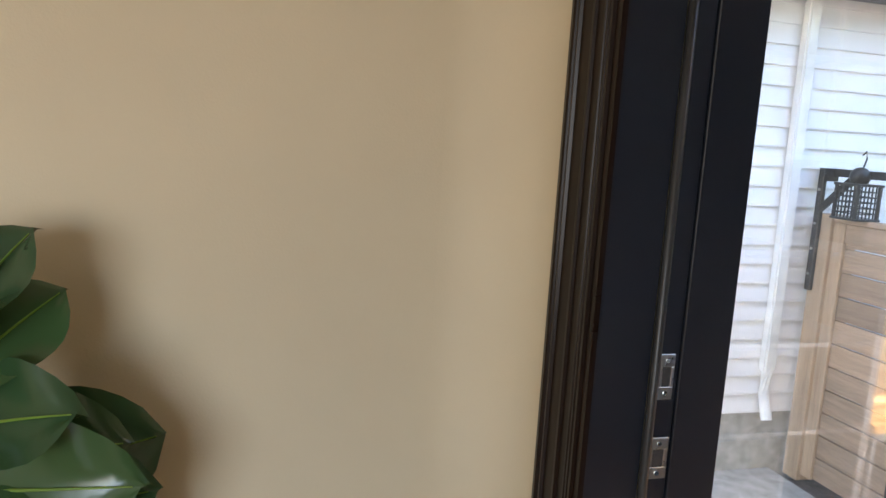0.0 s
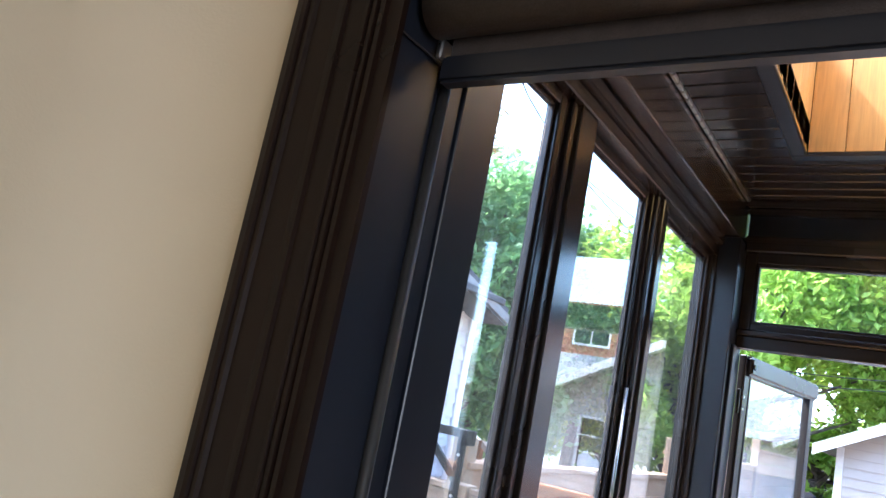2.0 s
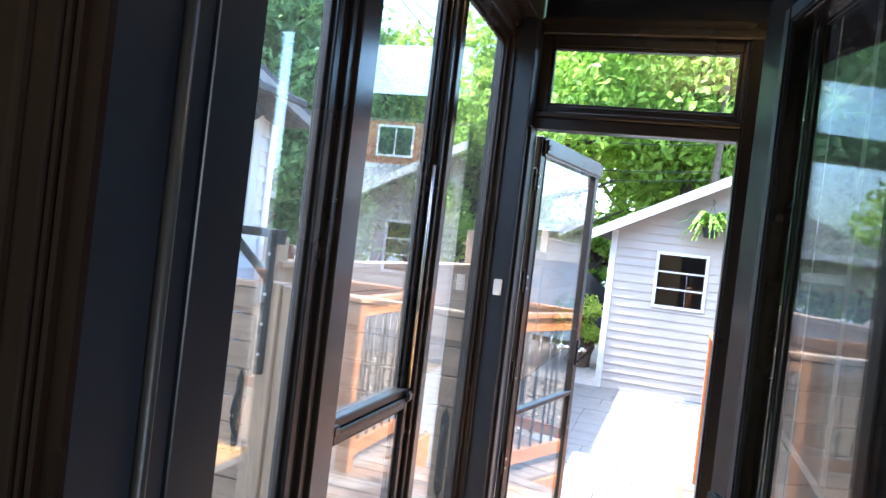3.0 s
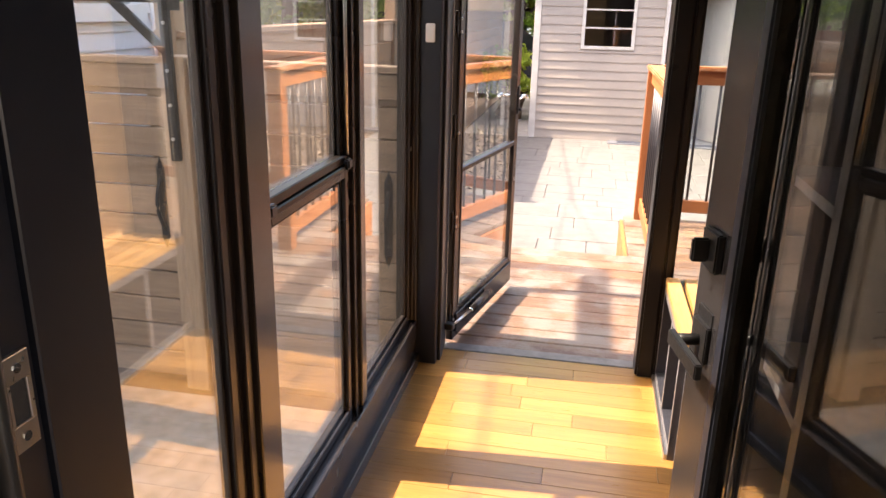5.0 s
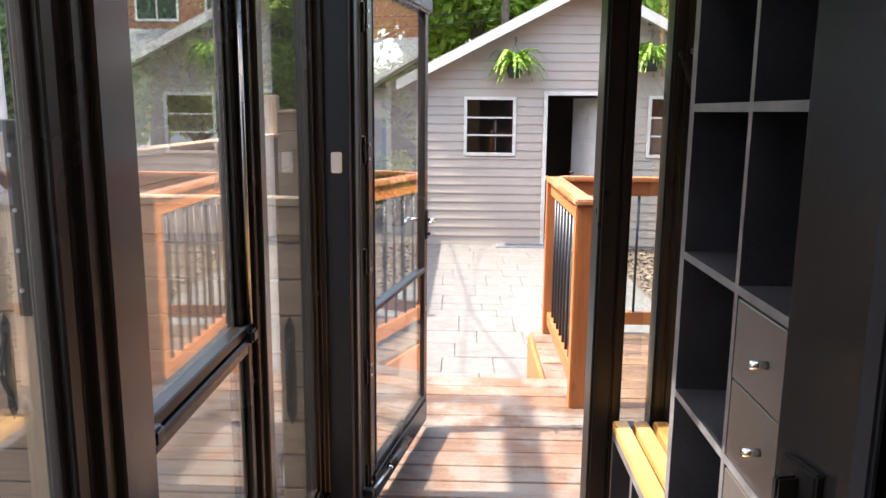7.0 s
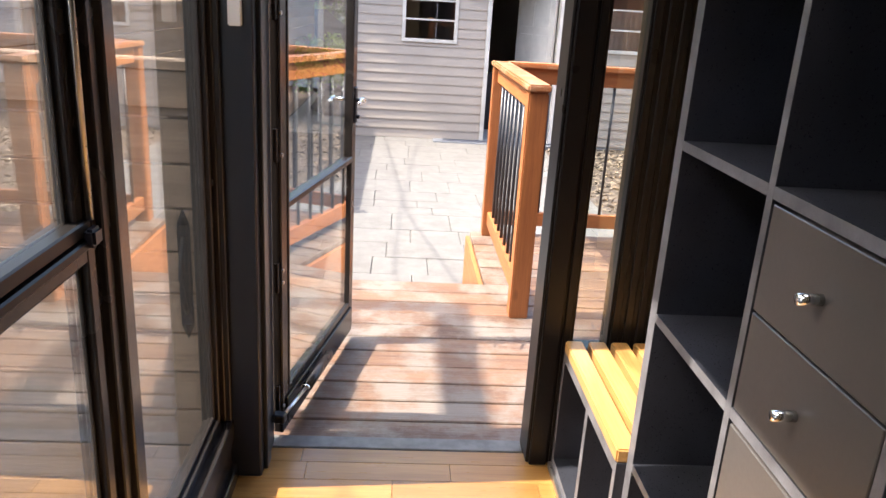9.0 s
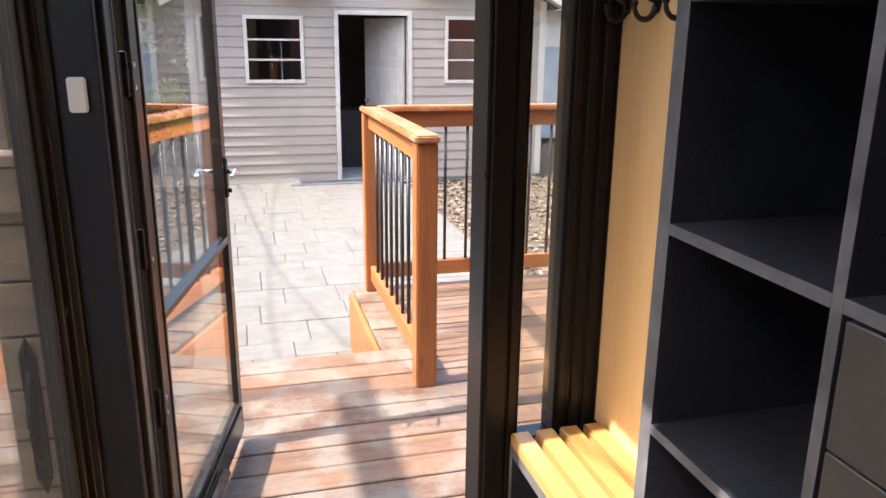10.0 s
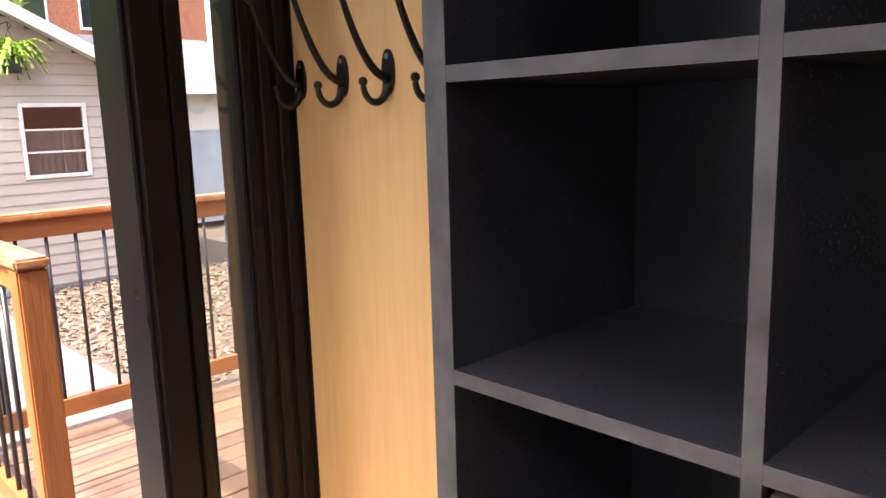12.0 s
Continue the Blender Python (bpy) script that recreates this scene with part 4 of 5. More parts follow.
def deck_and_stairs():
    railing((0.096, 5.075), (0.096, 6.42), "deck railings", DECK_Z)
    railing((0.096, 6.42), (3.3, 6.42), "deck railings", DECK_Z, ends=(False, True))
    s = thing("deck_stairs", "two wooden steps from the deck to the patio", "stairs", kind="structure")
    part("stringer_face", bx(-0.045, -0.018, 5.40, 6.47, PATIO_Z, DECK_Z - 0.03, 0.002), M_CEDAR_Y, s, "orange stained side board")
    part("riser", bx(-1.6, -0.045, 5.46, 5.485, PATIO_Z, DECK_Z - 0.03), M_DECK, s)
    for k in range(2):
        part("tread", bx(-1.6, -0.045, 5.49 + 0.15 * k, 5.635 + 0.15 * k, -0.245, -0.21, 0.004), M_DECK, s)
    part("riser", bx(-1.6, -0.045, 5.76, 5.785, PATIO_Z, -0.245), M_DECK, s)


def gate():
    g = thing("gate", "weathered plank garden gate with iron pull handles", "gate")
    def leaf(x0, x1, n=11):
        z0, z1 = -0.38, 1.17
        h = (z1 - z0) / n
        for k in range(n):
            part("plank", bx(x0, x1, GATE_Y - 0.012, GATE_Y + 0.012, z0 + k * h + 0.004, z0 + (k + 1) * h - 0.004, 0.003), M_FENCE, g)
        part("batten", bx(x0 + 0.02, x0 + 0.11, GATE_Y + 0.013, GATE_Y + 0.04, z0, z1, 0.003), M_FENCE_Z, g)
        part("batten", bx(x1 - 0.11, x1 - 0.02, GATE_Y + 0.013, GATE_Y + 0.04, z0, z1, 0.003), M_FENCE_Z, g)
        part("batten", bx(x0, x0 + 0.09, GATE_Y - 0.034, GATE_Y - 0.0125, z0, z1, 0.003), M_FENCE_Z, g)
        part("top_batten", bx(x0 + 0.092, x1, GATE_Y - 0.030, GATE_Y - 0.0125, z1 - 0.11, z1 - 0.002, 0.003), M_FENCE, g)
        part("cap", bx(x0, x1, GATE_Y - 0.04, GATE_Y + 0.045, z1, z1 + 0.03, 0.004), M_FENCE, g)
    leaf(-3.26, -2.21)
    leaf(-2.08, -1.10)
    for x in (-2.27, -1.17):
        h = part("pull_handle", bx(x - 0.02, x + 0.02, GATE_Y - 0.018, GATE_Y - 0.012, 0.36, 0.70, 0.004), M_IRON, g, "black wrought iron pull handle")
        part("grip", tube(bmesh.new(), [(x, GATE_Y - 0.016 - 0.05 * math.sin(math.pi * k / 10), 0.40 + 0.026 * k) for k in range(11)], 0.009), M_IRON, h, "", True)
        for z, s in ((0.36, -1), (0.70, 1)):
            part("leaf_tip", cyl(bmesh.new(), (x, GATE_Y - 0.016, z), (x, GATE_Y - 0.016, z + s * 0.05), 0.02, 4, 0.001), M_IRON, h)
    for x in (-2.145, -3.31):
        part("post", bx(x - 0.06, x + 0.06, GATE_Y - 0.06, GATE_Y + 0.06, -0.42, 1.21, 0.004), M_FENCE_Z, g, "weathered square gate post")
    f = thing("gate_arch_bar", "black steel bar with corner braces over the gate", "metal frame")
    part("bar", bx(-3.37, -2.12, GATE_Y - 0.02, GATE_Y + 0.02, 1.43, 1.475, 0.003), M_IRON, f)
    for x, s in ((-2.145, -1), (-3.345, 1)):
        part("upright", bx(x - 0.022, x + 0.022, GATE_Y - 0.087, GATE_Y - 0.061, 0.75, 1.43, 0.003), M_IRON, f)
        bm = bmesh.new()
        prism(bm, [(x + s * 0.0, 1.20), (x + s * 0.0, 1.25), (x + s * 0.20, 1.43), (x + s * 0.26, 1.43)], 1, GATE_Y - 0.085, GATE_Y - 0.065)
        part("brace", bm, M_IRON, f)
        part("tie", bx(x - 0.022, x + 0.022, GATE_Y - 0.087, GATE_Y + 0.02, 1.40, 1.475, 0.003), M_IRON, f)
        for z in (0.85, 1.0, 1.15, 1.35):
            part("bolt", cyl(bmesh.new(), (x, GATE_Y - 0.087, z), (x, GATE_Y - 0.094, z), 0.008, 8), M_STEEL, f)
    l = thing("lantern", "black pierced metal lantern hanging from the gate bar", "lantern")
    cx, cy, zt = -3.10, GATE_Y - 0.05, 1.42
    part("hook", tube(bmesh.new(), [(cx, cy, zt + 0.14), (cx + 0.02, cy, zt + 0.16), (cx + 0.03, cy, zt + 0.12), (cx + 0.01, cy, zt + 0.06), (cx, cy, zt)], 0.005), M_IRON, l)
    dome = bmesh.new()
    bmesh.ops.create_uvsphere(dome, u_segments=16, v_segments=10, radius=0.055, matrix=Matrix.Translation((cx, cy, zt + 0.02)))
    part("dome", dome, M_IRON, l, "", True)
    bm = bmesh.new()
    for sx in (-1, 1):
        for sy in (-1, 1):
            box(bm, cx + sx * 0.075 - 0.008, cx + sx * 0.075 + 0.008, cy + sy * 0.075 - 0.008, cy + sy * 0.075 + 0.008, zt - 0.22, zt - 0.02)
    for z in (zt - 0.22, zt - 0.03):
        box(bm, cx - 0.09, cx + 0.09, cy - 0.09, cy + 0.09, z, z + 0.014, 0.003)
    for k in range(1, 6):
        u = -0.075 + 0.025 * k
        for s in (-1, 1):
            box(bm, cx + u - 0.003, cx + u + 0.003, cy + s * 0.075 - 0.003, cy + s * 0.075 + 0.003, zt - 0.21, zt - 0.03)
            box(bm, cx + s * 0.075 - 0.003, cx + s * 0.075 + 0.003, cy + u - 0.003, cy + u + 0.003, zt - 0.21, zt - 0.03)
    for k in range(1, 6):
        z = zt - 0.21 + 0.03 * k
        for s in (-1, 1):
            box(bm, cx - 0.075, cx + 0.075, cy + s * 0.075 - 0.003, cy + s * 0.075 + 0.003, z - 0.003, z + 0.003)
            box(bm, cx + s * 0.075 - 0.003, cx + s * 0.075 + 0.003, cy - 0.075, cy + 0.075, z - 0.003, z + 0.003)
    part("cage", bm, M_IRON, l)


def far_fence():
    f = thing("fence", "weathered horizontal plank fence with pale cap rails", "fence")
    x = -2.25
    for y0, y1, top in ((4.17, 8.1, 1.275), (8.1, 12.4, 1.49), (12.4, 17.0, 1.72)):
        n = int(round((top - PATIO_Z) / 0.165))
        for k in range(n):
            h = (top - PATIO_Z) / n
            part("plank", bx(x - 0.012, x + 0.012, y0 + 0.05, y1 - 0.05, PATIO_Z + k * h + 0.003, PATIO_Z + (k + 1) * h - 0.003, 0.003), M_FENCE_Y, f)
        part("cap_rail", bx(x - 0.07, x + 0.07, y0 - 0.04, y1 + 0.04, top, top + 0.035, 0.005), M_FENCE_Y, f, "pale cap rail")
        part("post", bx(x - 0.05, x + 0.05, y0 - 0.05, y0 + 0.05, PATIO_Z, top + 0.16, 0.005), M_FENCE_Z, f)


def cross_fence():
    """Short plank screen between the neighbour's corner and the long fence."""
    f = thing("fence_return", "orange plank screen with a sloping end between house and fence", "fence")
    y, n = 5.98, 9
    for k in range(n):
        h = (1.14 - PATIO_Z) / n
        part("plank", bx(-3.36, -2.31, y - 0.012, y + 0.012, PATIO_Z + k * h + 0.003, PATIO_Z + (k + 1) * h - 0.003, 0.003), M_CEDAR_X, f)
    part("cap_rail", bx(-3.36, -2.31, y - 0.05, y + 0.05, 1.14, 1.175, 0.004), M_FENCE, f, "pale cap rail")
    part("post", bx(-3.34, -3.12, y - 0.05, y + 0.011, 1.175, 1.34, 0.005), M_CEDAR, f)
    part("brace", prism(bmesh.new(), [(-3.118, 1.29), (-3.118, 1.34), (-2.93, 1.176), (-2.99, 1.176)], 1, y - 0.05, y), M_FENCE, f, "sloping pale brace")


def siding(parent, mat, axis, at, out, u0, u1, z0, z1, lap=0.125, holes=(), clip=None):
    """Lapped boards: each leans out at its foot. axis: 'x' runs along x at y = at. out: sign of the way it faces."""
    z = z0
    while z < z1 - 0.01:
        zt = min(z + lap, z1)
        spans = [(u0, u1, z, zt)]
        if clip:
            lo, hi = clip(z + lap * 0.05)
            spans = [(max(u0, lo), min(u1, hi), z, zt)]
        for h0, h1, hz0, hz1 in holes:
            if zt > hz0 + 0.002 and z < hz1 - 0.002:
                nxt = []
                for a, b, c, d in spans:
                    if h1 <= a or h0 >= b:
                        nxt.append((a, b, c, d))
                    else:
                        nxt += [q for q in ((a, h0, c, d), (h1, b, c, d), (max(a, h0), min(b, h1), c, min(hz0, d)), (max(a, h0), min(b, h1), max(hz1, c), d)) if q[1] - q[0] > 0.01 and q[3] - q[2] > 0.006]
                spans = nxt
        for a, b, c, d in spans:
            if b <= a:
                continue
            d0, d1, back = (0.022 if axis == "y" else 0.017) * out, 0.004 * out, -0.02 * out
            rise = min(0.012, (d - c) * 0.4)
            sec = [(at + back, c), (at + d0, c), (at + d0, c + rise), (at + d1, d + 0.002), (at + back, d + 0.002)]
            part("siding_board", prism(bmesh.new(), sec, 0 if axis == "x" else 1, a, b), mat, parent)
        z = zt


def sash_window(parent, x0, x1, z0, z1, y, bars, dark=True):
    w = part("window", bx(x0 - 0.045, x0, y - 0.03, y + 0.03, z0 - 0.045, z1 + 0.045, 0.003), M_TRIM, parent, "ivory framed garage window")
    part("frame_side", bx(x1, x1 + 0.045, y - 0.03, y + 0.03, z0 - 0.045, z1 + 0.045, 0.003), M_TRIM, w)
    part("frame_head", bx(x0, x1, y - 0.03, y + 0.03, z1, z1 + 0.045, 0.003), M_TRIM, w)
    part("sill", bx(x0, x1, y - 0.035, y + 0.03, z0 - 0.045, z0, 0.003), M_TRIM, w)
    for k in range(1, bars + 1):
        z = z0 + (z1 - z0) * k / (bars + 1)
        part("bar", bx(x0, x1, y - 0.012, y + 0.01, z - 0.011, z + 0.011), M_TRIM, w)
    xm = x0 + (x1 - x0) * 0.63
    part("bar", bx(xm - 0.006, xm + 0.006, y + 0.012, y + 0.02, z0, z0 + (z1 - z0) * 0.67), M_RAKE, w)
    part("pane", bx(x0, x1, y + 0.0, y + 0.004, z0, z1), M_GLASS2, w)
    return w


def garage():
    g = thing("garage", "beige vinyl sided garage with a gable roof", "garage")
    x0, x1, ridge_x, eave, ridge = -1.17, 3.48, 1.156, 1.98, 3.17
    wins = ((-0.49, 0.165, 0.945, 1.69), (2.125, 2.785, 0.935, 1.72))
    door = (0.655, 1.575, PATIO_Z, 1.76)
    holes = [(a - 0.045, b + 0.045, c - 0.045, d + 0.045) for a, b, c, d in wins] + [(door[0] - 0.055, door[1] + 0.055, PATIO_Z - 1, door[3] + 0.055)]
    def clip(z):
        if z <= eave:
            return x0, x1
        f = (z - eave) / (ridge - eave)
        return x0 + (ridge_x - x0) * f, x1 + (ridge_x - x1) * f
    siding(g, M_SIDING, "x", GY, -1, x0, x1, PATIO_Z, ridge, 0.125, holes, clip)
    part("side_wall", bx(x0, x0 + 0.1, GY + 0.02, GY + 6, PATIO_Z, eave), M_SIDING, g)
    part("side_wall", bx(x1 - 0.1, x1, GY + 0.02, GY + 6, PATIO_Z, eave), M_SIDING, g)
    part("back_wall", bx(x0, x1, GY + 5.9, GY + 6, PATIO_Z, eave), M_SIDING, g)
    part("garage_floor", bx(x0, x1, GY, GY + 6, PATIO_Z - 0.06, PATIO_Z + 0.015), M_CONCRETE, g)
    for x in (x0, x1):
        part("corner_trim", bx(x - 0.045, x + 0.045, GY - 0.025, GY + 0.05, PATIO_Z, eave, 0.003), M_TRIM, g)
    for a, b, c, d in wins:
        sash_window(g, a, b, c, d, GY - 0.005, 2)
    bm = bmesh.new()
    a, b, c, d = wins[1]
    n = 40
    for k in range(n + 1):
        for z in (c, c + (d - c) * 0.66):
            bm.verts.new((a + (b - a) * k / n, GY + 0.04 + 0.012 * math.sin(k * 1.3) + 0.006 * math.sin(k * 0.47), z))
    bm.verts.ensure_lookup_table()
    for k in range(n):
        bm.faces.new([bm.verts[q] for q in (2 * k, 2 * k + 2, 2 * k + 3, 2 * k + 1)])
    bmesh.ops.solidify(bm, geom=bm.faces[:], thickness=0.004)
    solid("half_curtain", bm, M_CURTAIN, "grey half curtain behind the garage window", "curtain", smooth=True)
    # door opening with a half-open white panel door
    fr = part("door_frame", bx(door[0] - 0.055, door[0], GY - 0.035, GY + 0.1, PATIO_Z, door[3] + 0.055, 0.003), M_TRIM, g)
    part("frame_side", bx(door[1], door[1] + 0.055, GY - 0.035, GY + 0.1, PATIO_Z, door[3] + 0.055, 0.003), M_TRIM, fr)
    part("frame_head", bx(door[0], door[1], GY - 0.035, GY + 0.1, door[3], door[3] + 0.055, 0.003), M_TRIM, fr)
    dl = part("garage_door", bx(-0.02, 0.02, 0, 0.84, 0.0, 2.12, 0.003), M_TRIM, g, "white panelled door standing ajar inward")
    dl.matrix_basis = pose(door[1] - 0.03, GY + 0.1, PATIO_Z + 0.02, 0, 0, 28)
    for k, (za, zb) in enumerate(((0.15, 0.75), (0.85, 1.45), (1.55, 1.98))):
        for ya, yb in ((0.1, 0.38), (0.46, 0.74)):
            part("panel", bx(-0.027, -0.02, ya, yb, za, zb, 0.005), M_TRIM, dl)
    part("knob", cyl(bmesh.new(), (-0.02, 0.78, 1.0), (-0.07, 0.78, 1.0), 0.025, 12), M_STEEL, dl, "", True)
    # roof
    over = 0.30
    for sx, xe in ((-1, x0), (1, x1)):
        slope = (ridge - eave) / (ridge_x - x0)
        ex = xe + sx * over
        ez = eave - slope * over
        out = [(ex, ez + 0.06), (ridge_x, ridge + 0.06), (ridge_x, ridge + 0.13), (ex, ez + 0.13)]
        part("roof_slope", prism(bmesh.new(), out, 1, GY - 0.35, GY + 6.2), M_SHINGLE, g, "grey shingle roof")
        out = [(ex, ez - 0.02), (ridge_x, ridge - 0.02), (ridge_x, ridge + 0.12), (ex, ez + 0.12)]
        part("rake_board", prism(bmesh.new(), out, 1, GY - 0.38, GY - 0.352), M_TRIM, g, "white rake board")
        out = [(ex, ez + 0.03), (ridge_x, ridge + 0.03), (ridge_x, ridge + 0.058), (ex, ez + 0.058)]
        part("soffit", prism(bmesh.new(), out, 1, GY - 0.352, GY - 0.02), M_TRIM, g)
    part("workbench", bx(0.75, 1.3, GY + 1.0, GY + 1.6, PATIO_Z + 0.015, 0.45), M_DARK, g)


def fern(x, z, n=90):
    h = thing("hanging_fern", "green fern in a dark hanging pot on the garage", "hanging plant", group="hanging ferns", at=(x, GY - 0.25, z))
    bm = cyl(bmesh.new(), (0, 0, -0.13), (0, 0, 0.02), 0.085, 16, 0.12)
    part("pot", bm, M_DARK, h, "dark plastic pot", True)
    bm = bmesh.new()
    tube(bm, [(0, 0.0, 0.38), (0.0, -0.03, 0.41), (0.03, -0.02, 0.38), (0.0, 0.0, 0.34)], 0.006)
    for s in (-1, 1):
        tube(bm, [(s * 0.11, 0, 0.02), (0, 0, 0.34)], 0.003, 5)
    tube(bm, [(0, 0.25, 0.42), (0, 0.0, 0.42), (0, 0, 0.36)], 0.006, 5)
    part("hanger", bm, M_IRON, h)
    rng = random.Random(int(x * 100))
    bm = bmesh.new()
    for k in range(n):
        a = rng.uniform(0, 2 * math.pi)
        reach, rise = rng.uniform(0.24, 0.48), rng.uniform(0.10, 0.34)
        d = Vector((math.cos(a), math.sin(a) * 0.75, 0))
        side = Vector((-d.y, d.x, 0))
        fall = rng.uniform(0.0, 0.30)
        pts = []
        for j in range(9):
            t = j / 8
            pts.append(d * (reach * t) + Vector((0, 0, 0.02 + rise * 2.2 * t * (1.2 - t) - fall * t * t)))
        for j in range(1, 9):
            w = 0.042 * math.sin(math.pi * (j / 8.6)) + 0.006
            for s in (-1, 1):
                p = pts[j]
                q = p + side * s * w + d * 0.02 + Vector((0, 0, -0.012))
                bm.faces.new([bm.verts.new(v) for v in (pts[j - 1], p + d * 0.012, q)])
    part("fronds", bm, M_FERN, h, "arching green fronds")
    return h


def neighbour():
    h = thing("neighbour_house", "white sided house with a gable and grey roof", "house")
    y0, y1 = -6.0, 5.95
    wy0, wy1, wz0, wz1 = 4.76, 5.62, 1.41, 2.24
    holes = [(wy0 - 0.06, wy1 + 0.06, wz0 - 0.07, wz1 + 0.06)]
    eave = 2.46
    siding(h, M_SIDING_W, "y", NX, 1, y0, y1, -0.03, eave, 0.115, holes)
    part("foundation", bx(NX - 0.2, NX - 0.005, y0, y1, PATIO_Z - 0.3, -0.01), M_CONCRETE, h, "pale concrete foundation")
    part("wall_core", bx(NX - 7, NX - 0.03, y0, wy0, -0.4, eave), M_SIDING_W, h)
    part("wall_core", bx(NX - 7, NX - 0.03, wy1, y1 - 0.01, -0.4, eave), M_SIDING_W, h)
    part("wall_core", bx(NX - 7, NX - 0.03, wy0, wy1, -0.4, wz0 - 0.05), M_SIDING_W, h)
    part("wall_core", bx(NX - 7, NX - 0.03, wy0, wy1, wz1 + 0.05, eave), M_SIDING_W, h)
    # dark block behind the window paints the unlit room's shade
    part("wall_core", bx(NX - 7, NX - 1.2, wy0, wy1, wz0 - 0.05, wz1 + 0.05), M_DARK, h)
    part("corner_trim", bx(NX - 0.06, NX + 0.03, y1 - 0.07, y1 + 0.03, -0.03, 2.29, 0.003), M_SIDING_W, h)
    w = part("window", bx(NX - 0.02, NX + 0.045, wy0 - 0.07, wy0, wz0 - 0.07, wz1 + 0.07, 0.004), M_WHITE_TRIM, h, "white framed sash window")
    part("frame_side", bx(NX - 0.02, NX + 0.045, wy1, wy1 + 0.12, wz0 - 0.07, wz1 + 0.07, 0.004), M_WHITE_TRIM, w)
    part("frame_head", bx(NX - 0.02, NX + 0.045, wy0, wy1, wz1, wz1 + 0.07, 0.004), M_WHITE_TRIM, w)
    part("sill", bx(NX - 0.02, NX + 0.08, wy0 - 0.08, wy1 + 0.13, wz0 - 0.11, wz0, 0.004), M_WHITE_TRIM, w)
    part("mid_bar", bx(NX - 0.01, NX + 0.02, wy0, wy1, wz0 + 0.12, wz0 + 0.16), M_WHITE_TRIM, w)
    part("pane", bx(NX - 0.012, NX - 0.006, wy0, wy1, wz0, wz1), M_GLASS, w)
    # gable above a sloping pent roof, ridge square to the wall
    ry, rz, fy, fz = 1.4, 3.36, 5.95, 2.26
    sl = (rz - fz) / (fy - ry)
    siding(h, M_SIDING_W, "y", NX, 1, -2.0, y1, eave + 0.12, rz, 0.115, (), lambda z: (ry - (rz - z) / sl + 0.1, ry + (rz - z) / sl - 0.1))
    bm = bmesh.new()
    prism(bm, [(ry, rz), (fy, fz), (fy, fz + 0.14), (ry, rz + 0.14)], 0, NX - 7, NX + 0.32)
    prism(bm, [(ry, rz), (ry - (fy - ry), fz), (ry - (fy - ry), fz + 0.14), (ry, rz + 0.14)], 0, NX - 7, NX + 0.32)
    part("roof", bm, M_SHINGLE, h, "dark grey shingle roof")
    bm = bmesh.new()
    prism(bm, [(ry, rz + 0.02), (fy, fz + 0.02), (fy, fz + 0.09), (ry, rz + 0.09)], 0, NX + 0.322, NX + 0.335)
    prism(bm, [(ry, rz + 0.02), (ry - (fy - ry), fz + 0.02), (ry - (fy - ry), fz + 0.09), (ry, rz + 0.09)], 0, NX + 0.322, NX + 0.335)
    part("rake_board", bm, M_RAKE, h, "narrow grey rake board")
    # unseen timber frame, added on the roof only to shadow the deck
    t = part("roof_frame", bx(NX - 0.315, NX - 0.16, 3.73, 4.92, 4.88, 4.92), M_FENCE_Y, h, "unseen timber frame added to shadow the deck")
    part("frame_bar", bx(NX - 3.6, NX - 0.315, 4.81, 4.92, 4.88, 4.92), M_FENCE, t)
    part("frame_bar", bx(NX - 3.6, NX - 0.315, 3.73, 3.81, 4.88, 4.92), M_FENCE, t)
    for yy in (3.80, 4.87):
        part("frame_post", bx(NX - 3.5, NX - 3.4, yy - 0.05, yy + 0.05, 2.5, 4.88), M_FENCE_Z, t)
    bm = prism(bmesh.new(), [(NX - 0.02, eave - 0.02), (NX + 0.30, eave - 0.06), (NX + 0.30, eave - 0.0), (NX - 0.02, eave + 0.14)], 1, -2, fy - 0.15)
    part("pent_roof", bm, M_SHINGLE, h, "narrow grey pent roof")
    # gutter in dark shingle grey, the soffit's shade put into its colour
    part("gutter", bx(NX + 0.30, NX + 0.35, -2, fy - 0.12, eave - 0.055, eave, 0.008), M_SHINGLE, h, "eaves gutter darkened as soffit shade")
    bm = bmesh.new()
    cyl(bm, (NX + 0.14, 5.35, 2.34), (NX + 0.22, 5.30, 2.26), 0.055, 12, 0.07)
    cyl(bm, (NX, 5.38, 2.38), (NX + 0.14, 5.35, 2.34), 0.03, 10)
    part("flood_light", bm, M_DARK, h, "dark flood light under the eave", True)
    d = thing("downspout", "white downspout on the white siding", "downspout")
    part("pipe", bx(NX + 0.016, NX + 0.08, 3.71, 3.79, 0.24, eave - 0.06, 0.01, 2), M_WHITE_TRIM, d)
    part("elbow", tube(bmesh.new(), [(NX + 0.05, 3.75, 0.28), (NX + 0.05, 3.75, 0.1), (NX + 0.1, 3.75, -0.05)], 0.033, 10), M_WHITE_TRIM, d)


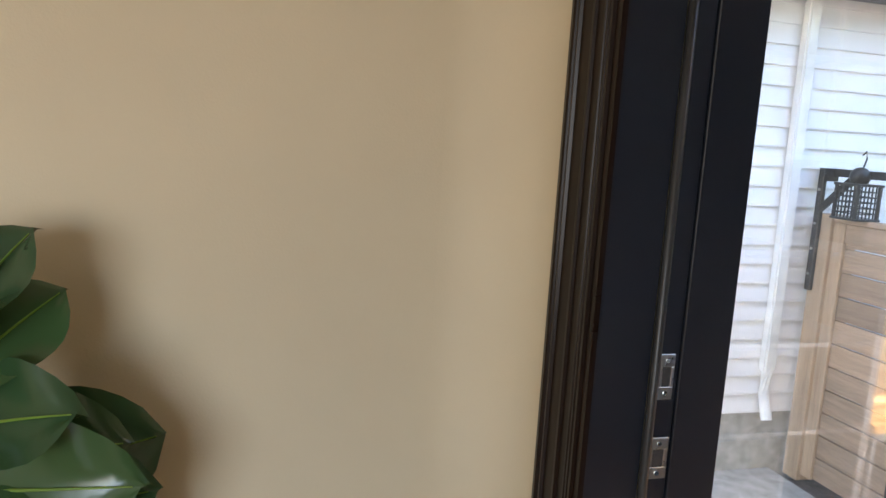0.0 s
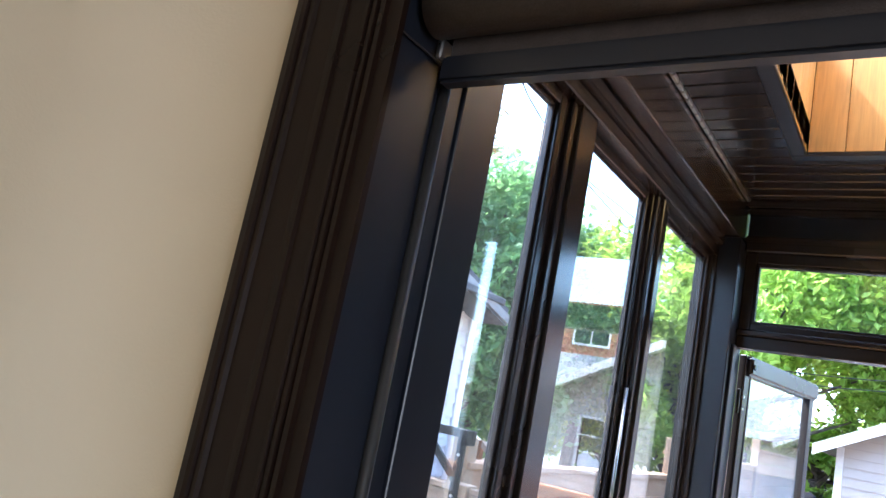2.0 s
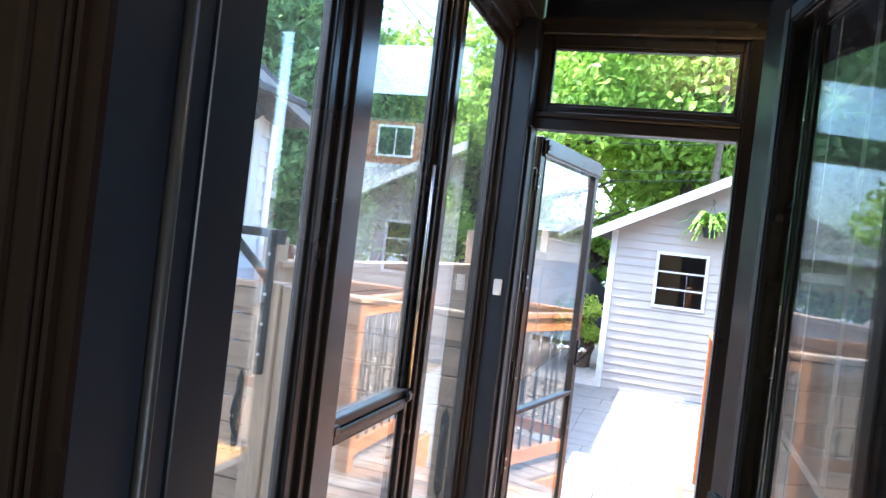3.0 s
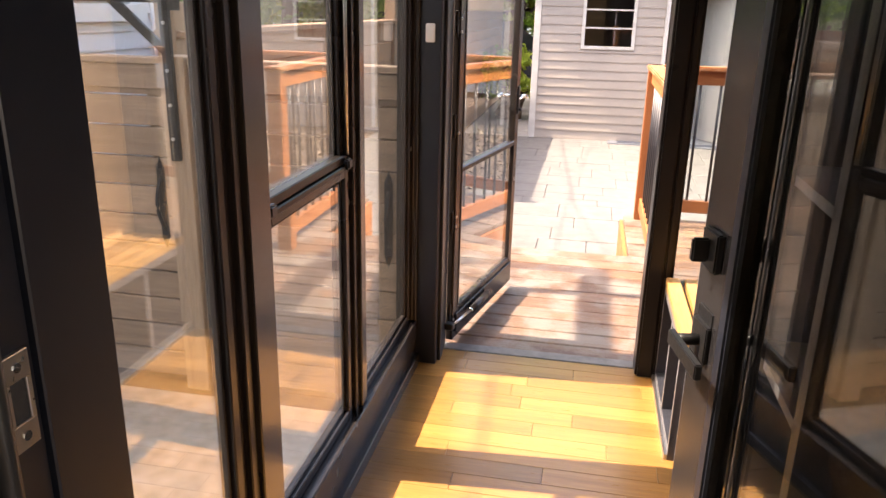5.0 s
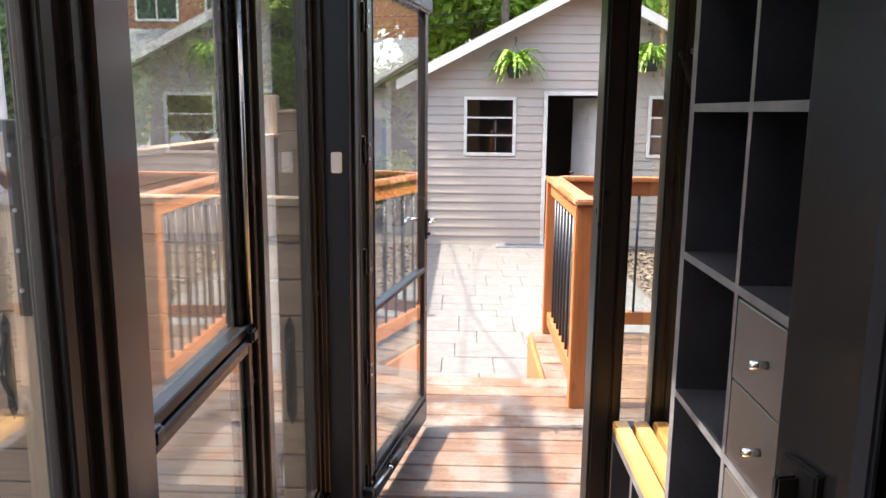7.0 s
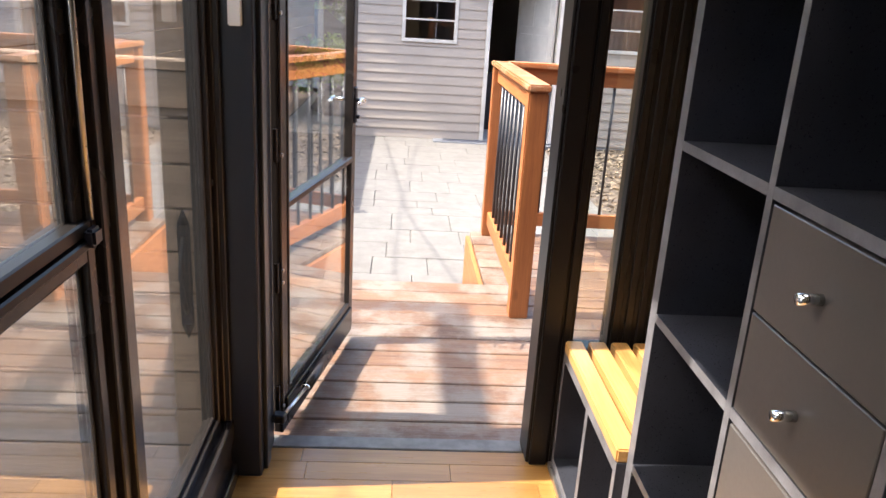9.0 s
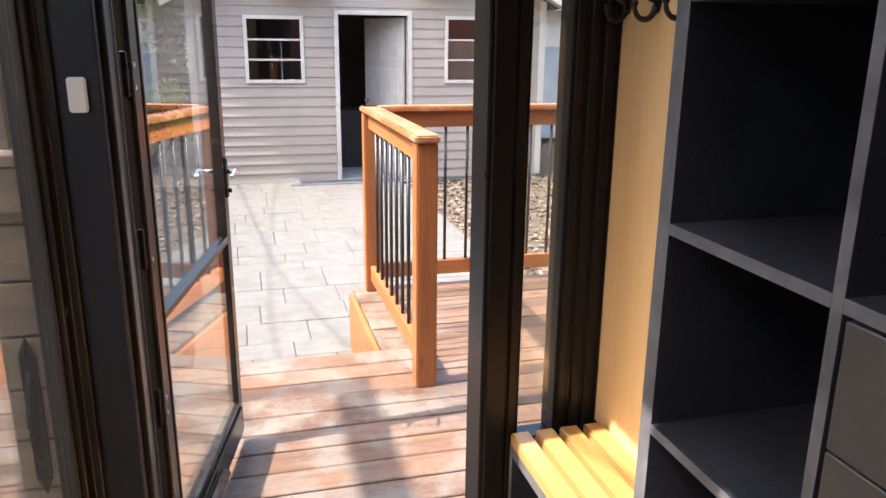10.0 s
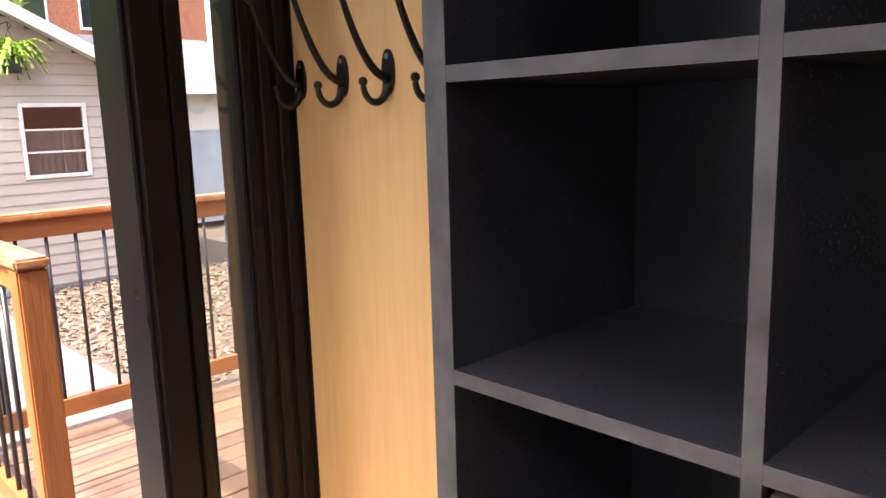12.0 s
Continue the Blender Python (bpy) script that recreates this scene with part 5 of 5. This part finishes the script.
def tree(name, x, y, z, height, spread, count, seed, mat, size=0.22, label="leafy green maple tree behind the garage", droop=0.0):
    t = thing(name, label, "tree", group="trees behind the yard", at=(x, y, z))
    rng = random.Random(seed)
    bm = bmesh.new()
    tube(bm, [(0, 0, 0), (0.1, 0, height * 0.3), (0, 0.1, height * 0.6), (0.05, 0, height * 0.9)], [0.25, 0.2, 0.12, 0.03], 8)
    tips = []
    for k in range(16):
        a, h0 = rng.uniform(0, 6.28), height * rng.uniform(0.25, 0.8)
        r = spread * rng.uniform(0.5, 1.0) * (1.15 - 0.6 * h0 / height)
        e = Vector((r * math.cos(a), r * math.sin(a), h0 + height * rng.uniform(0.08, 0.25)))
        tube(bm, [(0, 0, h0), tuple(e * 0.5 + Vector((0, 0, h0 * 0.45))), tuple(e)], [0.09, 0.05, 0.015], 6)
        tips.append(e)
    part("trunk", bm, M_BARK, t)
    for k in range(14):
        a = rng.uniform(0, 6.28)
        r = spread * rng.uniform(0.1, 0.9)
        tips.append(Vector((r * math.cos(a), r * math.sin(a), height * rng.uniform(0.4, 1.0))))
    rs = np.random.RandomState(seed)
    per = max(1, count // len(tips))
    c = np.repeat(np.array([tuple(v) for v in tips]), per, axis=0)
    cr = np.repeat(spread * rs.uniform(0.26, 0.48, len(tips)), per)
    d = rs.normal(size=c.shape) * (1, 1, 0.75)
    d /= np.linalg.norm(d, axis=1, keepdims=True)
    p = c + d * (cr * rs.uniform(0.2, 1.0, len(c)) ** 0.55)[:, None]
    p[:, 2] -= droop * rs.uniform(0, 1, len(c)) * cr
    n = rs.normal(size=c.shape) + (-0.6, -0.45, 0.75)     # leaves turn to the sun
    n /= np.linalg.norm(n, axis=1, keepdims=True)
    h = np.cross(n, rs.normal(size=c.shape))
    h /= np.linalg.norm(h, axis=1, keepdims=True)
    w = np.cross(n, h)
    s = (size * rs.uniform(0.5, 1.3, len(c)))[:, None]
    quad = np.stack([p - h * s, p + w * s * 0.5 + n * s * 0.18, p + h * s, p - w * s * 0.5 + n * s * 0.18], axis=1).reshape(-1, 3)
    verts = quad.tolist()
    faces = np.arange(len(quad)).reshape(-1, 4).tolist()
    me = bpy.data.meshes.new("crown")
    me.from_pydata(verts, [], faces)
    me.materials.append(mat)
    part("crown", me, mat, t, "crown of many small leaves")
    return t


def pine(x, y, height, spread, seed, first=0.35):
    """A pine with flat tiers of branches and open sky between them."""
    t = thing("pine_tree", "tall open pine tree with flat branch tiers", "tree", group="trees behind the yard", at=(x, y, PATIO_Z))
    rng = random.Random(seed)
    bm = bmesh.new()
    tube(bm, [(0, 0, 0), (0.05, 0, height * 0.5), (0, 0, height)], [0.24, 0.16, 0.02], 8)
    c = []
    z = height * first
    while z < height * 0.98:
        for k in range(5):
            a = rng.uniform(0, 6.28)
            L = spread * (1.05 - 0.75 * (z / height) ** 2) * rng.uniform(0.55, 1.0)
            d = Vector((math.cos(a), math.sin(a), 0))
            tube(bm, [(0, 0, z), tuple(d * L * 0.5 + Vector((0, 0, z + 0.12))), tuple(d * L + Vector((0, 0, z - 0.1)))], [0.05, 0.03, 0.01], 5)
            for j in range(int(9 * L)):
                u = rng.uniform(0.25, 1.0)
                side = Vector((-d.y, d.x, 0)) * rng.uniform(-0.32, 0.32) * L * (1.15 - u)
                c.append(d * L * u + side + Vector((0, 0, z + 0.25 * u * (1 - u) - 0.1 * u + rng.uniform(-0.06, 0.08))))
        z += rng.uniform(0.55, 0.95)
    part("trunk", bm, M_BARK, t)
    rs = np.random.RandomState(seed)
    c = np.repeat(np.array([tuple(v) for v in c]), 26, axis=0)
    p = c + rs.normal(size=c.shape) * (0.17, 0.17, 0.06)
    h = rs.normal(size=c.shape) * (1, 1, 0.5)
    h /= np.linalg.norm(h, axis=1, keepdims=True)
    w = np.cross(h, rs.normal(size=c.shape))
    w /= np.linalg.norm(w, axis=1, keepdims=True)
    q = np.stack([p - h * 0.10, p + w * 0.022, p + h * 0.10, p - w * 0.022], axis=1).reshape(-1, 3)
    me = bpy.data.meshes.new("crown")
    me.from_pydata(q.tolist(), [], np.arange(len(q)).reshape(-1, 4).tolist())
    me.materials.append(M_PINE_NEEDLE)
    part("crown", me, None, t, "flat tiers of blue green needles")
    return t


def ground():
    solid("ground", bx(-300, 300, -200, 400, PATIO_Z - 0.5, PATIO_Z - 0.10), M_SOIL, "brown earth ground reaching far out", "ground", "structure")


deck_and_stairs()
gate()
far_fence()
cross_fence()
garage()
solid("door_slab", bx(-0.05, 1.75, 11.93, 12.15, PATIO_Z - 0.05, PATIO_Z + 0.02, 0.008), M_SLAB_SHADE, "low concrete slab before the garage door, coloured as in shade", "doorstep", "structure")
fern(0.16, 2.12)
fern(2.02, 2.22)
neighbour()
tree("tree", -4.2, 21, PATIO_Z, 8.5, 3.6, 16000, 1, M_LEAF, 0.13)
tree("tree", -0.3, 22, PATIO_Z, 9.5, 4.0, 19000, 2, M_LEAF, 0.14)
tree("tree", 1.9, 25, PATIO_Z, 9.0, 3.8, 16000, 3, M_LEAF, 0.14)
tree("tree", -2.4, 27, PATIO_Z, 12, 5.0, 17000, 8, M_LEAF, 0.2)
tree("tree", 2.0, 29, PATIO_Z, 12, 5.5, 17000, 9, M_LEAF, 0.2)
tree("tree", -7.3, 17.8, PATIO_Z, 6.4, 2.3, 16000, 4, M_LEAF, 0.09, "young light green tree beyond the fence", 0.5)
tree("tree", -6.5, 10.6, PATIO_Z, 5.8, 1.7, 17000, 5, M_LEAF2, 0.10, "tall dark green evergreen beyond the fence", 1.2)
tree("tree", -6.8, 14.2, PATIO_Z, 6.1, 2.0, 18000, 14, M_LEAF2, 0.10, "tall dark green evergreen beyond the fence", 1.0)
tree("tree", -8.6, 15.0, PATIO_Z, 7.0, 2.8, 12000, 6, M_LEAF2, 0.13, "tall dark green tree beyond the fence", 0.6)
tree("tree", -4.2, 15.0, PATIO_Z, 5.4, 1.7, 20000, 12, M_LEAF, 0.09, "light green tree beyond the fence", 0.4)
tree("tree", 12.5, 15.0, PATIO_Z, 8.0, 3.0, 16000, 31, M_LEAF, 0.14, "leafy green tree beside the stucco garage")
tree("tree", 17.0, 21.0, PATIO_Z, 10.0, 4.2, 18000, 32, M_LEAF, 0.17, "tall leafy green tree beyond the lane")
pine(-9.6, 13.0, 10.5, 3.2, 21)
pine(-13.0, 11.5, 11.5, 3.2, 22)
pine(-15.0, 5.5, 12.0, 3.4, 23)
for k, (hx, hy, hh) in enumerate(((-9.5, 19.5, 3.0), (-7.2, 20.0, 3.4), (-5.0, 23.2, 3.2), (-2.6, 23.4, 3.0), (-0.4, 23.6, 3.2), (2.0, 23.6, 3.2), (4.4, 23.8, 3.2), (6.8, 24.0, 3.4), (-12, 18, 3.4))):
    tree("shrub", hx, hy, PATIO_Z, hh, 1.3, 6000, 40 + k, M_LEAF, 0.12, "leafy green shrub at the back of the lane")
tree("shrub", -1.75, 14.2, PATIO_Z, 1.15, 0.45, 2600, 10, M_LEAF, 0.05, "light green shrub beside the garage")


def building(name, label, x0, x1, y, z1, mat, windows, roof_h=0.0, roof_mat=None, depth=8.0, z0=PATIO_Z):
    """A plain far house: wall slabs, windows with frames, a roof."""
    b = thing(name, label, "building")
    part("wall", bx(x0, x1, y, y + depth, z0, z1), mat, b)
    if roof_h:
        part("roof", prism(bmesh.new(), [(y - 0.4, z1), (y + depth / 2, z1 + roof_h), (y + depth + 0.4, z1), (y + depth / 2, z1 - 0.05)], 0, x0 - 0.3, x1 + 0.3), roof_mat or M_SHINGLE, b)
        part("fascia", bx(x0 - 0.3, x1 + 0.3, y - 0.45, y - 0.36, z1 - 0.14, z1 + 0.02), M_WHITE_TRIM, b, "white fascia")
    else:
        part("parapet", bx(x0 - 0.1, x1 + 0.1, y - 0.12, y + depth, z1, z1 + 0.25), mat, b)
    for wx, wz, ww, wh in windows:
        w = part("window", bx(wx - ww / 2 - 0.08, wx + ww / 2 + 0.08, y - 0.06, y - 0.002, wz - 0.1, wz), M_WHITE_TRIM, b)
        part("frame_head", bx(wx - ww / 2 - 0.08, wx + ww / 2 + 0.08, y - 0.06, y - 0.002, wz + wh, wz + wh + 0.1), M_WHITE_TRIM, w)
        for s in (-1, 1):
            xm = wx + s * (ww / 2 + 0.04)
            part("frame_side", bx(xm - 0.04, xm + 0.04, y - 0.06, y - 0.002, wz, wz + wh), M_WHITE_TRIM, w)
        part("mullion", bx(wx - 0.03, wx + 0.03, y - 0.05, y - 0.012, wz, wz + wh), M_WHITE_TRIM, w)
        part("pane", bx(wx - ww / 2, wx + ww / 2, y - 0.012, y - 0.004, wz, wz + wh), M_DARKGLASS, w)
    return b


building("stucco_garage", "blue grey stucco garage with a grey roof", 4.6, 8.2, 16.0, 2.15, M_STUCCO, (), 1.3)
# thin pale sheet that paints the sunlit top of the wall
part("sunlit_band", bx(4.58, 8.22, 15.985, 15.998, 1.35, 2.05), M_SUNLIT_STUCCO, bpy.data.objects["stucco_garage"], "sunlight on the upper wall, painted as a pale band")
building("brick_building", "orange brick house with white framed windows", 3.6, 16, 34.0, 7.0, M_BRICK, [(5.6, 5.3, 1.7, 1.3), (8.6, 5.3, 1.7, 1.3), (11.6, 5.3, 1.7, 1.3), (8.6, 3.0, 1.7, 1.3), (11.6, 3.0, 1.7, 1.3)])
building("far_house", "white and brick house with balconies behind the trees", -21, -12, 30.0, 7.4, M_SIDING_W, [(-19, 4.6, 1.4, 1.2), (-16.5, 4.6, 1.4, 1.2), (-14, 4.6, 1.4, 1.2), (-14, 1.5, 1.4, 1.2), (-16.5, 1.5, 1.4, 1.2)], 1.8)
balcony = thing("balcony", "white railed balcony on the far house", "balcony")
part("slab", bx(-17.5, -12.5, 28.6, 29.98, 3.9, 4.1), M_WHITE_TRIM, balcony)
part("rail", bx(-17.5, -12.5, 28.6, 28.66, 4.95, 5.05), M_WHITE_TRIM, balcony)
for k in range(26):
    part("spindle", bx(-17.45 + 0.195 * k, -17.41 + 0.195 * k, 28.61, 28.65, 4.1, 4.95), M_WHITE_TRIM, balcony)


def parked_car():
    c = thing("parked_car", "dark parked car in the lane behind the garage", "car", at=(-2.6, 19.2, PATIO_Z - 0.02))
    out = [(-2.1, 0.25), (-2.15, 0.6), (-2.0, 0.85), (-1.2, 0.95), (1.0, 0.98), (2.05, 0.85), (2.2, 0.6), (2.15, 0.25)]
    part("body", prism(bmesh.new(), out, 1, -0.88, 0.88), M_CAR, c)
    out = [(-1.7, 0.95), (-1.1, 1.48), (0.5, 1.52), (1.25, 0.97)]
    part("cabin", prism(bmesh.new(), out, 1, -0.74, 0.74), M_DARKGLASS, c, "dark glazed cabin")
    out = [(-1.15, 1.46), (-1.05, 1.54), (0.45, 1.57), (0.55, 1.49)]
    part("roof", prism(bmesh.new(), out, 1, -0.70, 0.70), M_CAR, c)
    for x in (-1.3, 1.35):
        for s in (-1, 1):
            w = part("wheel", cyl(bmesh.new(), (x, s * 0.78, 0.33), (x, s * 0.93, 0.33), 0.33, 24), M_RUBBER, c, "black tyre", True)
            part("rim", cyl(bmesh.new(), (x, s * 0.93, 0.33), (x, s * 0.945, 0.33), 0.21, 20), M_STEEL, w)
    for s in (-1, 1):
        part("headlight", bx(-2.16, -2.10, s * 0.62 - 0.18, s * 0.62 + 0.18, 0.62, 0.74, 0.02, 2), M_WHITE, c, "clear headlight")


def utility_pole():
    p = thing("utility_pole", "grey wooden utility pole with wires behind the garage", "utility pole")
    part("pole", cyl(bmesh.new(), (0.35, 20.0, PATIO_Z - 0.1), (0.45, 20.0, 7.2), 0.11, 10, 0.085), M_BARK, p, "", True)
    for k, (z, dz) in enumerate(((3.95, 0.35), (3.75, 0.4), (4.6, 0.3))):
        pts = [(0.4 - 9 * t, 20.0 - 2 * t, z - dz * 4 * t * (1 - t) + 0.1 * t) for t in [i / 12 for i in range(13)]]
        part("wire", tube(bmesh.new(), pts, 0.012, 5), M_RUBBER, p)


def service_cables():
    """Two overhead wires across the yard; their shadows cross the patio."""
    c = thing("overhead_cable", "two black overhead service cables across the yard", "cable")
    h = 4.9
    def up(x, y, s=0.0):
        return (x - h * 0.698, y - h * 0.055, PATIO_Z + h - s)
    part("wire", tube(bmesh.new(), [up(-1.6, 21.0, -0.9), up(-0.69, 11.86), up(-0.41, 8.2), up(-0.10, 6.62), up(1.05, 1.62, -0.5)], 0.0085, 6), M_RUBBER, c)
    part("wire", tube(bmesh.new(), [up(0.4, 21.0, -0.9), up(-0.27, 11.66), up(-0.48, 8.24), up(-0.51, 6.8), up(-0.6, 1.62, -0.5)], 0.007, 6), M_RUBBER, c)


def mulch():
    rs = np.random.RandomState(5)
    n = 9000
    p = np.stack([rs.uniform(1.5, 4.6, n), rs.uniform(6.6, 12.1, n), PATIO_Z - 0.035 + rs.uniform(0, 0.03, n)], axis=1)
    h = rs.normal(size=(n, 3)) * (1, 1, 0.3)
    h /= np.linalg.norm(h, axis=1, keepdims=True)
    nn = rs.normal(size=(n, 3)) * 0.5 + (0, 0, 1)
    w = np.cross(nn, h)
    w /= np.linalg.norm(w, axis=1, keepdims=True)
    s = rs.uniform(0.02, 0.05, (n, 1))
    q = np.stack([p - h * s, p + w * s * 0.35, p + h * s, p - w * s * 0.35], axis=1).reshape(-1, 3)
    me = bpy.data.meshes.new("mulch_chips")
    me.from_pydata(q.tolist(), [], np.arange(4 * n).reshape(-1, 4).tolist())
    me.materials.append(M_MULCH)
    tagged(new("mulch_chips", me), "brown bark mulch chips on the garden bed", "mulch", kind="stuff")
    solid("garden_bed", bx(1.47, 4.8, 6.5, 12.18, PATIO_Z - 0.1, PATIO_Z - 0.03), M_SOIL, "dark soil garden bed beside the patio", "ground", "structure")


def fig_plant():
    """Fiddle-leaf fig in a pot beside the doorway."""
    f = thing("fiddle_leaf_fig", "fiddle-leaf fig with large glossy leaves in a pot", "plant", at=(-0.88, 0.195, 0.0))
    part("pot", cyl(bmesh.new(), (0, 0, 0.0), (0, 0, 0.32), 0.13, 24, 0.17), M_WHITE, f, "plain white pot", True)
    part("soil", cyl(bmesh.new(), (0, 0, 0.29), (0, 0, 0.323), 0.155, 24), M_SOIL, f)
    part("stem", tube(bmesh.new(), [(0, 0, 0.3), (0.01, 0.01, 0.7), (-0.01, 0.0, 1.05), (0.0, 0.01, 1.32)], [0.016, 0.014, 0.011, 0.006]), M_BARK, f, "", True)
    def leaf(z, az, tilt, L, roll):
        bm = bmesh.new()
        rows = []
        N, K = 12, 6
        for i in range(N + 1):
            t = i / N
            w = L * 0.46 * (math.sin(math.pi * min(1, t ** 0.8)) ** 0.65) * (0.62 + 0.5 * t) if 0 < t < 1 else 0.002
            row = []
            for k in range(-K // 2, K // 2 + 1):
                v = k / (K / 2)
                zz = 0.35 * w * abs(v) ** 1.6 - 0.20 * L * t * t + 0.016 * math.sin(9 * t + 2.2 * v) * abs(v)
                row.append(bm.verts.new((0.05 + L * t, v * w, zz)))
            rows.append(row)
        for a, b in zip(rows, rows[1:]):
            for k in range(K):
                bm.faces.new((a[k], a[k + 1], b[k + 1], b[k]))
        o = part("leaf", bm, M_FIG, f, "", True)
        o.matrix_basis = pose(0, 0, z, 0, 0, az) @ pose(0, 0, 0, roll, -tilt, 0)
        mid = [(0.0, 0, 0.0)] + [(0.05 + L * t, 0, -0.20 * L * t * t + 0.004) for t in (0, 0.2, 0.4, 0.6, 0.8, 0.95)]
        part("midrib", tube(bmesh.new(), mid, [0.004, 0.0035, 0.003, 0.0025, 0.002, 0.0015, 0.001], 6), M_FERN, o, "pale midrib")
    rng = random.Random(4)
    # height on the stem, heading from +x, climb, length, share of the leaf turned to the room
    spec = [(1.20, 84, 62, 0.24), (1.20, 20, 66, 0.22), (1.16, 100, 46, 0.22), (1.12, 60, 20, 0.22), (1.10, -60, 40, 0.24), (1.07, 84, 10, 0.25), (1.04, 66, 8, 0.29),
            (1.02, 94, 14, 0.31), (0.97, 78, 14, 0.30), (0.95, 40, -6, 0.26), (0.95, -50, 10, 0.26), (0.90, 88, 6, 0.31), (0.88, 66, -4, 0.28), (0.84, 100, 0, 0.27), (0.82, -20, 0, 0.26),
            (0.80, 76, -8, 0.30), (0.76, 30, -6, 0.26), (0.72, 110, -6, 0.26), (0.70, 60, -12, 0.27), (0.66, -60, -8, 0.25)]
    for z, az, climb, L in spec:
        leaf(z - 0.065, az, climb, L * 0.92, rng.uniform(48, 72) if az > 50 else rng.uniform(-20, 30))


parked_car()
utility_pole()
service_cables()
mulch()
fig_plant()
solid("lane", bx(-40, 40, 17.6, 21.5, PATIO_Z - 0.12, PATIO_Z - 0.04), M_CONCRETE, "pale concrete lane behind the garage", "road", "structure")
solid("alley", bx(NX - 0.01, LX - 0.06, -4, 3.9, -0.60, -0.41), M_CONCRETE, "grey concrete side alley", "pavement", "structure")
solid("yard_path", bx(-2.23, -1.22, 12.2, 17.6, PATIO_Z - 0.12, PATIO_Z - 0.02), M_CONCRETE, "pale concrete path beside the garage", "pavement", "structure")
ground()


# ================================================================ PIECES OF FLOORS
def floor_planks():
    solid("floor_room", bx(-1.2, 2.74, -2.74, WY1 - 0.002, -0.05, 0.0), M_FLOOR, "oak plank floor of the room", "floor", "structure")
    f = solid("floor", bx(LX - 0.05, 0.6, WY1, 3.86, -0.06, -0.012), M_DARK, "warm oak plank floor of the porch", "floor", "structure")
    rng = random.Random(7)
    w = 0.092
    y = WY1 + 0.004
    while y < 3.855:
        yb = min(y + w, 3.86)
        x = LX - 0.04 - rng.uniform(0, 0.6)
        while x < 0.05:
            L = rng.choice((0.45, 0.55, 0.7, 0.85, 1.0))
            a, b = max(x, LX - 0.04), min(x + L, 0.6)
            if b - a > 0.05:
                part("plank", bx(a + 0.0006, b - 0.0006, y + 0.0006, yb - 0.0006, -0.012, 0.0, 0.0009), M_FLOOR, f)
            x += L
        y = yb


def deck_boards():
    d = solid("deck", bx(LX - 0.05, 3.35, 3.93, 5.44, DECK_Z - 0.2, DECK_Z - 0.03), M_DARK, "worn reddish brown wooden deck", "deck", "structure")
    part("joist_bed", bx(-2.2, LX - 0.052, 4.10, 5.44, DECK_Z - 0.2, DECK_Z - 0.03), M_DARK, d)
    part("joist_bed", bx(0.0, 3.35, 5.44, 6.45, DECK_Z - 0.2, DECK_Z - 0.03), M_DARK, d)
    rng = random.Random(3)
    y = 3.935
    while y < 6.47:
        x0 = (LX - 0.05 if y < 4.08 else -2.2) if y < 5.36 else -0.02
        cuts = [x0, rng.uniform(0.9, 2.2), 3.35]
        for a, b in zip(cuts, cuts[1:]):
            dz = rng.uniform(-0.002, 0.002)
            part("plank", bx(a + 0.002, b - 0.002, y + 0.004, y + 0.136, DECK_Z - 0.03, DECK_Z + dz, 0.004), M_DECK, d)
        y += 0.141


def patio():
    p = solid("patio", bx(-2.23, 1.45, 5.5, GY + 0.0, PATIO_Z - 0.12, PATIO_Z - 0.010), M_JOINT, "pale stone paver patio", "patio", "structure")
    rng = random.Random(11)
    y = 5.55
    while y < GY - 0.02:
        h = rng.choice((0.24, 0.36, 0.36, 0.48))
        y1 = min(y + h, GY - 0.005)
        x = -2.23 - rng.uniform(0, 0.5)
        while x < 1.45:
            L = rng.choice((0.4, 0.5, 0.6, 0.75))
            a, b = max(x, -2.23), min(x + L, 1.45)
            if b - a > 0.06:
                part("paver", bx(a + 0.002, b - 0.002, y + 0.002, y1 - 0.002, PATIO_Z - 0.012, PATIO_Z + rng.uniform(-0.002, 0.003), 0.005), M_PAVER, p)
            x += L
        y = y1


floor_planks()
deck_boards()
patio()
